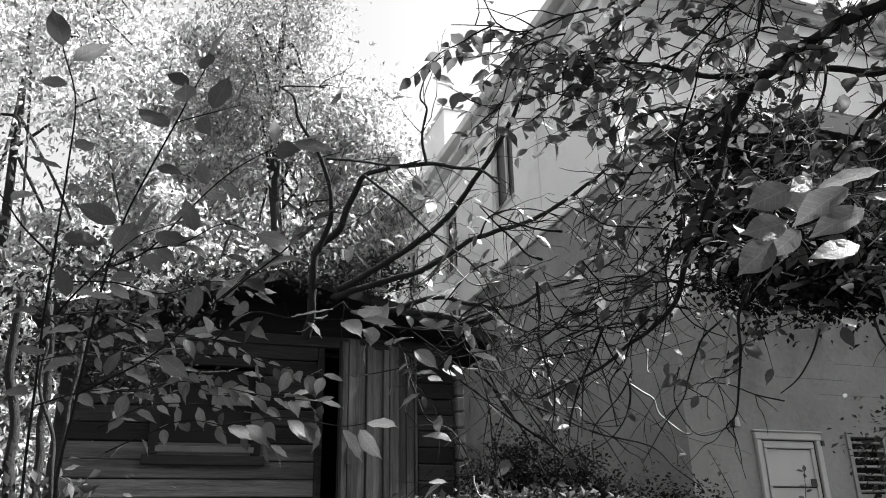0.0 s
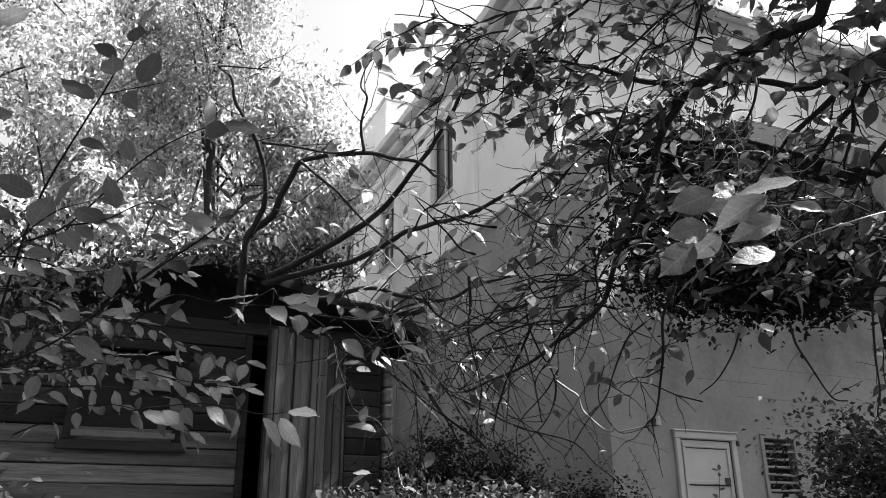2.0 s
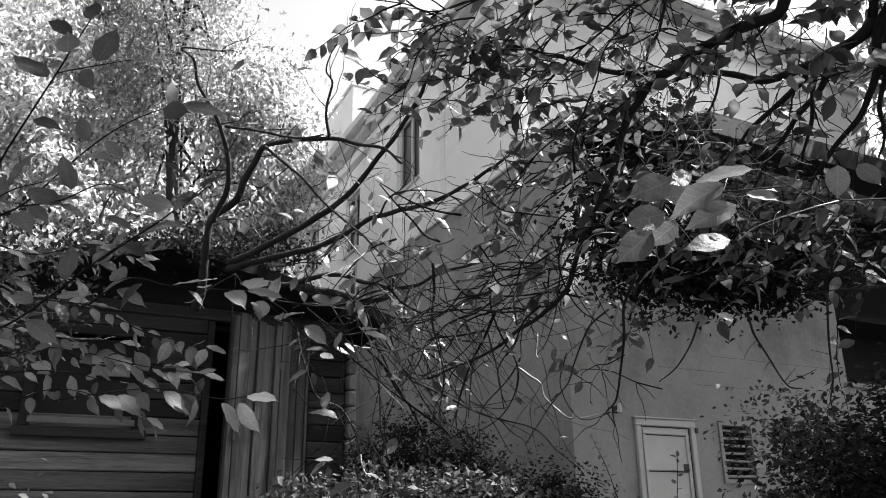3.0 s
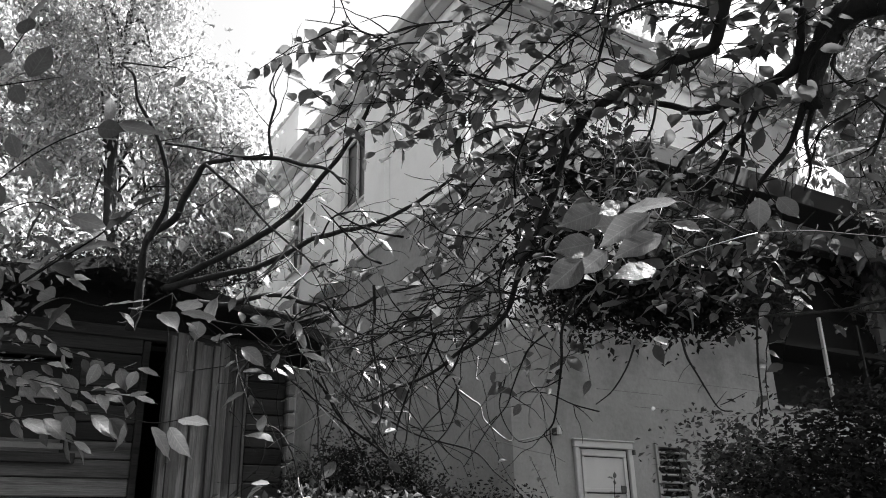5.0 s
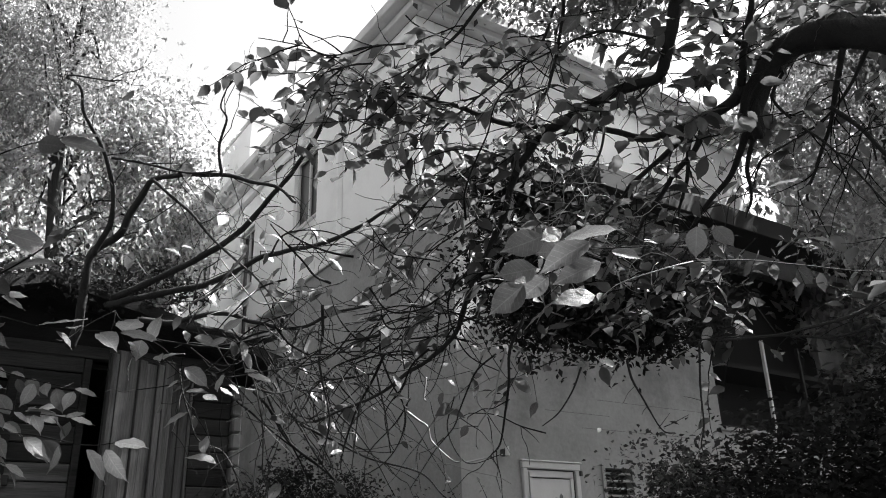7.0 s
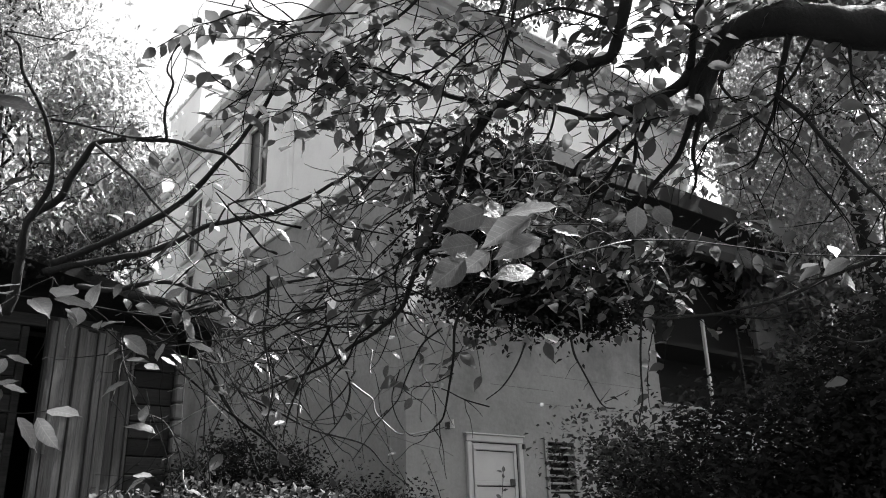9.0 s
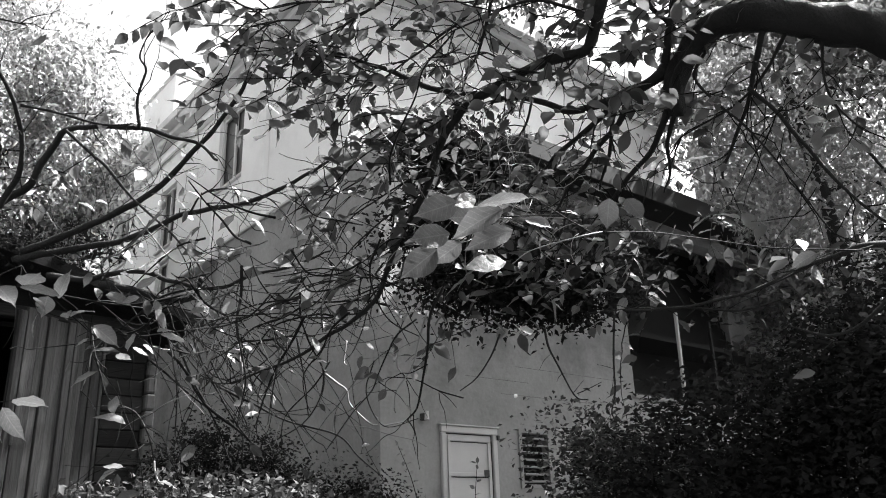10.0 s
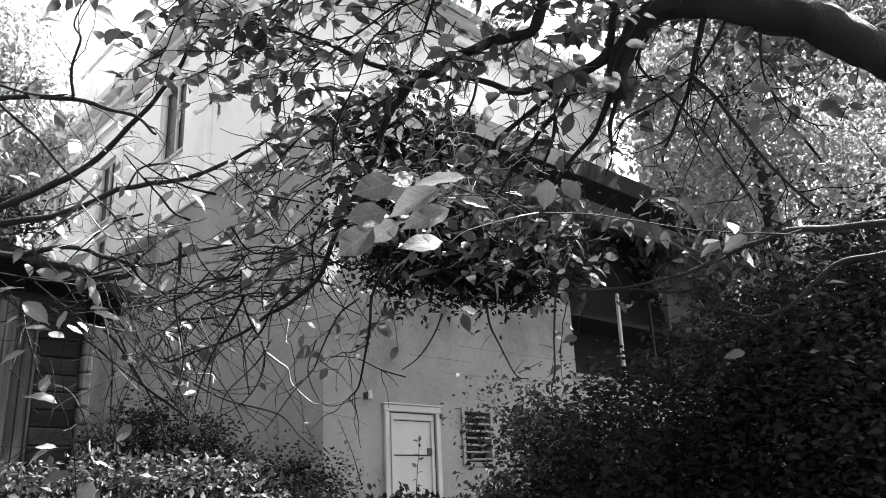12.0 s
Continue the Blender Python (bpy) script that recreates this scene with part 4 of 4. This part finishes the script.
arching([(0.39, 5.38, 2.51), (0.57, 5.36, 2.43), (0.86, 5.33, 2.28), (1.18, 5.27, 2.19), (1.31, 5.23, 2.05), (1.45, 5.19, 1.92)], 0.008)
arching([(0.47, 5.33, 2.71), (0.69, 5.32, 2.53), (0.84, 5.30, 2.35), (1.01, 5.27, 2.04)], 0.007)
arching([(0.89, 5.26, 2.83), (0.94, 5.25, 2.60), (0.98, 5.25, 2.31)], 0.008)
arching([(1.12, 5.26, 2.68), (1.03, 5.27, 2.53), (0.84, 5.30, 2.31), (0.82, 5.30, 2.10)], 0.006)
arching([(1.41, 5.20, 2.68), (1.36, 5.22, 2.46), (1.47, 5.19, 2.24), (1.68, 5.09, 2.28)], 0.005)
arching([(0.51, 5.32, 2.78), (0.54, 5.33, 2.61), (0.59, 5.32, 2.46), (0.74, 5.28, 2.44), (0.77, 5.26, 2.40)], 0.008, True)
arching([(1.09, 5.28, 2.59), (1.17, 5.26, 2.53), (1.23, 5.24, 2.48), (1.26, 5.24, 2.38), (1.38, 5.21, 2.26), (1.43, 5.18, 2.25), (1.41, 5.16, 2.30)], 0.008, True)
arching([(1.48, 5.25, 2.25), (1.60, 5.17, 2.27), (1.69, 5.08, 2.28)], 0.005, True)
arching([(1.55, 5.15, 2.72), (1.55, 5.12, 2.62), (1.58, 5.07, 2.55)], 0.008, True)
arching([(0.64, 5.35, 2.58), (0.75, 5.31, 2.46), (0.76, 5.27, 2.38)], 0.006, True)
arching([(1.22, 5.21, 2.81), (1.20, 5.19, 2.67), (1.21, 5.15, 2.63)], 0.008, True)
tagged(part("twig_tangle", st.mesh("twig_tangle", M_twig), None, thicket), kind="stuff")
tagged(part("dead_twig_tangle", pale.mesh("dead_twig_tangle", M_lit_twig), None, thicket), "twigs coloured pale to stand for sunlit glints", kind="stuff")
for q in spots:
    one_leaf(thicket, q, (rk.gauss(0, 0.7), rk.gauss(0, 0.4), rk.gauss(-0.6, 0.4)), (rk.gauss(0, 0.4), -0.6, 0.7), 0.09 * rk.uniform(0.6, 1.2), rk.randrange(5))

# near saplings with large leaves in front of the shed
rs = random.Random(3)
sap = thing("sapling", pose(0, 0, 0), "young sapling with large oval leaves in front of the shed", "sapling", "saplings before the shed")
leafy_stem(sap, [(-1.11, 2.32, 1.16), (-1.14, 2.28, 1.72), (-1.09, 2.22, 2.00), (-1.00, 2.11, 2.35), (-0.90, 2.03, 2.55), (-0.78, 1.94, 2.70), (-0.73, 1.88, 2.74), (-0.66, 1.81, 2.81)], 0.005, 0.0015, 0.04, 0.105, rs, 0.52, 0.1)
leafy_stem(sap, [(-1.04, 2.12, 1.98), (-0.88, 2.12, 2.06), (-0.75, 2.09, 2.15), (-0.65, 2.05, 2.22), (-0.56, 2.00, 2.27)], 0.0035, 0.0012, 0.032, 0.105, rs, 0.1, 0.1)
leafy_stem(sap, [(-0.97, 2.06, 2.32), (-0.86, 2.04, 2.36), (-0.75, 2.00, 2.45), (-0.63, 1.96, 2.54), (-0.53, 1.92, 2.58), (-0.43, 1.89, 2.60)], 0.003, 0.0012, 0.034, 0.105, rs, 0.15, 0.1)
leafy_stem(sap, [(-0.63, 2.00, 2.20), (-0.57, 1.98, 2.24), (-0.48, 1.96, 2.30), (-0.40, 1.93, 2.36), (-0.37, 1.90, 2.37)], 0.003, 0.0012, 0.04, 0.105, rs, 0.35, 0)
leafy_stem(sap, [(-0.68, 2.12, 2.12), (-0.58, 2.10, 2.19), (-0.46, 2.10, 2.17), (-0.27, 2.10, 2.16)], 0.0024, 0.001, 0.036, 0.105, rs, 0.05, 0.2)
leafy_stem(sap, [(-0.78, 2.25, 1.89), (-0.69, 2.22, 1.90), (-0.50, 2.22, 1.92), (-0.34, 2.20, 1.89), (-0.26, 2.16, 1.89)], 0.002, 0.001, 0.048, 0.1, rs, 0.2, 0.7)
sap2 = thing("sapling", pose(0, 0, 0), "slender sapling with scattered oval leaves", "sapling", "saplings before the shed")
leafy_stem(sap2, [(-1.18, 2.29, 1.17), (-1.21, 2.24, 1.72), (-1.18, 2.16, 1.99), (-1.12, 2.03, 2.35), (-1.05, 1.91, 2.55), (-1.00, 1.80, 2.69), (-0.99, 1.68, 2.78)], 0.005, 0.0015, 0.048, 0.105, rs, 0.45, 0.1)
leafy_stem(sap2, [(-1.10, 1.98, 2.33), (-1.14, 1.90, 2.38), (-1.17, 1.82, 2.44), (-1.21, 1.73, 2.46)], 0.003, 0.001, 0.04, 0.105, rs, 0.1, 0.1)
leafy_stem(sap2, [(-1.09, 2.04, 2.18), (-0.99, 2.02, 2.29), (-0.88, 2.00, 2.38), (-0.79, 1.99, 2.41)], 0.003, 0.001, 0.036, 0.105, rs, 0.1, 0.1)
leafy_stem(sap2, [(-1.32, 2.43, 2.01), (-1.19, 2.48, 2.06), (-1.06, 2.54, 2.07), (-0.91, 2.59, 2.11), (-0.68, 2.67, 2.07), (-0.48, 2.71, 2.05)], 0.003, 0.001, 0.021, 0.075, rs, 0.032, 0.3)
leafy_stem(sap2, [(-1.29, 2.38, 2.28), (-1.15, 2.42, 2.30), (-0.98, 2.48, 2.24), (-0.81, 2.53, 2.23), (-0.65, 2.57, 2.16), (-0.46, 2.60, 2.12)], 0.003, 0.001, 0.021, 0.075, rs, 0.032, 0.3)
leafy_stem(sap2, [(-1.33, 2.40, 2.14), (-1.20, 2.45, 2.18), (-1.08, 2.51, 2.16), (-0.91, 2.58, 2.14), (-0.74, 2.64, 2.14)], 0.0024, 0.001, 0.021, 0.075, rs, 0.032, 0.3)
leafy_stem(sap2, [(-1.17, 2.63, 1.89), (-1.06, 2.67, 1.95), (-0.94, 2.71, 2.00), (-0.78, 2.76, 1.97), (-0.67, 2.80, 1.92)], 0.0024, 0.001, 0.026, 0.075, rs, 0.1, 0.4)
leafy_stem(sap2, [(-1.15, 2.20, 2.33), (-1.04, 2.25, 2.34), (-0.91, 2.31, 2.32), (-0.77, 2.35, 2.37), (-0.65, 2.39, 2.34)], 0.003, 0.001, 0.021, 0.075, rs, 0.1, 0.2)
leafy_stem(sap2, [(-1.23, 2.18, 2.25), (-1.13, 2.26, 2.17), (-1.04, 2.29, 2.20), (-0.97, 2.31, 2.25)], 0.0024, 0.001, 0.021, 0.075, rs, 0.1, 0.2)
leafy_stem(sap2, [(-1.24, 2.70, 1.98), (-1.10, 2.75, 2.06), (-0.94, 2.80, 2.07), (-0.79, 2.85, 2.05), (-0.62, 2.88, 2.11)], 0.0024, 0.001, 0.024, 0.08, rs, 0.05, 0.3)
leafy_stem(sap2, [(-1.16, 2.57, 2.22), (-1.01, 2.64, 2.19), (-0.89, 2.70, 2.10), (-0.78, 2.74, 2.09)], 0.0024, 0.001, 0.024, 0.075, rs, 0.05, 0.3)
leafy_stem(sap, [(-0.75, 1.87, 2.66), (-0.64, 1.84, 2.67), (-0.56, 1.81, 2.67)], 0.002, 0.001, 0.032, 0.1, rs, 0.1, 0.1)
leafy_stem(sap, [(-0.84, 1.99, 2.34), (-0.74, 1.99, 2.36), (-0.63, 1.97, 2.40), (-0.53, 1.98, 2.36)], 0.0024, 0.001, 0.034, 0.105, rs, 0.1, 0.1)
sap3 = thing("sapling", pose(0, 0, 0), "thin leaning twig with pale young leaves", "sapling", "saplings before the shed")
leafy_stem(sap3, [(0.09, 3.50, 0.08), (0.05, 3.60, 1.63), (-0.09, 3.76, 2.13), (-0.25, 3.90, 2.40), (-0.23, 3.84, 2.65), (-0.05, 3.84, 2.67), (0.01, 3.86, 2.60)], 0.0024, 0.001, 0.12, 0.12, rs, 0.3)
leafy_stem(sap3, [(-0.24, 3.89, 2.46), (-0.45, 3.43, 2.56), (-0.42, 3.46, 2.46), (-0.15, 3.49, 2.41), (0.05, 3.50, 2.39)], 0.0024, 0.001, 0.07, 0.12, rs, 0.2)

for q, a in (((-0.03, 3.75, 2.61), (0.2, 0, -1)), ((0.01, 3.75, 2.61), (0.35, -0.1, -1)), ((-0.06, 3.75, 2.62), (-0.8, 0, -0.3)), ((0.26, 4.04, 2.66), (0.6, 0, -0.6)), ((0.24, 4.04, 2.66), (-0.6, -0.2, -0.2))):
    one_leaf(sap3, q, a, (0.3, -0.7, 0.6), 0.085, 0)

# thin dark trunks beside the shed
copse = thing("young_trees", pose(0, 0, 0), "thin dark young trunks standing beside the shed", "trees")
for pts, r0 in (([(-2.41, 4.56, 0.89), (-2.43, 4.36, 1.84), (-2.43, 4.31, 2.24), (-2.47, 4.22, 2.59), (-2.42, 4.14, 2.96)], 0.035), ([(-2.40, 4.79, 0.85), (-2.41, 4.60, 1.85), (-2.41, 4.55, 2.28), (-2.39, 4.49, 2.65), (-2.39, 4.39, 2.97)], 0.03), ([(-1.98, 4.33, 0.92), (-2.04, 4.11, 1.82), (-2.03, 4.07, 2.25), (-1.97, 4.01, 2.65)], 0.016), ([(-1.89, 3.91, 0.87), (-1.89, 3.74, 1.84), (-1.90, 3.71, 2.09), (-1.96, 3.63, 2.31), (-1.94, 3.59, 2.54)], 0.012)):
    branch(copse, pts, r0, r0 * 0.6, "trunk")

# ivy, weeds and brambles
def patch(name, label, category, sets, size, material, droop=0.4, shape=None, level=1.0):
    me = leaves(name, np.concatenate([clumped(*q) for q in sets]), size, material, shape, droop, level)
    tagged(new(name, me), label, category, kind="stuff")


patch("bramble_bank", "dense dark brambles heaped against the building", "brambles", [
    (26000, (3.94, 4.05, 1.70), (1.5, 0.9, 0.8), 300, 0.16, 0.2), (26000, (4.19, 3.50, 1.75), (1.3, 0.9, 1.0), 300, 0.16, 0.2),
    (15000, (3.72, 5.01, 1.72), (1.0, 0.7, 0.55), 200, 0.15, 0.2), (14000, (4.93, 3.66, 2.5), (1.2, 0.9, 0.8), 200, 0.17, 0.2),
    (15000, (4.22, 2.75, 1.95), (1.2, 0.9, 1.1), 200, 0.18, 0.2)], 0.052, M_shade_ivy, 0.2, None, 0.3)
patch("ivy_mound", "dark ivy mound between shed and wall", "ivy", [(15000, (0.62, 7.33, 1.95), (0.65, 0.5, 0.62), 200, 0.12, 0.2), (9000, (1.45, 7.43, 1.78), (0.9, 0.5, 0.36), 160, 0.11, 0.2)], 0.042, M_shade_ivy, 0.2, None, 0.4)
patch("weeds", "low leafy weeds along the foot of the walls", "weeds", [(4500, (0.46, 6.36, 1.69), (1.3, 0.7, 0.3), 160, 0.09, 0.1), (4500, (2.04, 6.91, 1.40), (1.4, 0.6, 0.3), 160, 0.09, 0.1), (4000, (3.69, 6.45, 1.46), (0.8, 0.6, 0.4), 140, 0.09, 0.1), (500, (-2.30, 4.44, 1.67), (0.8, 0.6, 0.4), 40, 0.1, 0.1)], 0.075, M_litter)
# creeper spread wider to darken the wall that eave and canopy shade
patch("wall_creeper", "dark creeper below the eave, spread to stand in for wall shade", "creeper", [(9000, (2.89, 7.25, 5.19), (0.8, 0.3, 0.6), 130, 0.13, 0.1), (13000, (3.1, 7.2, 4.35), (0.95, 0.3, 0.75), 170, 0.2, 0.1), (7000, (3.75, 7.1, 4.0), (0.7, 0.3, 0.5), 110, 0.14, 0.1), (3000, (3.84, 6.90, 4.20), (1.3, 0.3, 0.6), 80, 0.12, 0.1), (500, (4.40, 7.73, 2.34), (0.3, 0.12, 0.35), 30, 0.07, 0.1)], 0.075, M_shade_ivy, 0.4, None, 0.6)
patch("roof_plants", "leafy plants growing over the shed roof", "weeds", [(2500, (-1.32, 6.89, 3.91), (1.0, 0.6, 0.2), 80, 0.08, 0.1), (2500, (-2.64, 5.58, 3.25), (0.8, 0.5, 0.7), 80, 0.12, 0.1)], 0.06, M_shade_ivy)

patch("vent_weeds", "airy pale-leaved weeds growing up beside the vent", "weeds", [(700, (2.93, 5.45, 2.17), (0.32, 0.25, 0.36), 60, 0.09, 0.1), (1000, (2.89, 4.81, 1.99), (0.3, 0.25, 0.32), 60, 0.07, 0.1), (900, (0.37, 6.26, 1.90), (0.9, 0.4, 0.1), 70, 0.06, 0.1)], 0.05, M_weed, 0.2, None, 0.6)

# two tall weeds in front of the door
for pts in ([(2.79, 7.08, 1.43), (2.81, 7.07, 1.77), (2.84, 7.04, 2.16)], [(2.40, 7.43, 1.80), (2.31, 7.44, 2.11), (2.20, 7.44, 2.36)]):
    weed = thing("tall_weed", pose(0, 0, 0), "tall leafy weed standing before the door", "weed", "weeds before the door")
    leafy_stem(weed, pts, 0.005, 0.002, 0.03, 0.06, rs, 0.1)
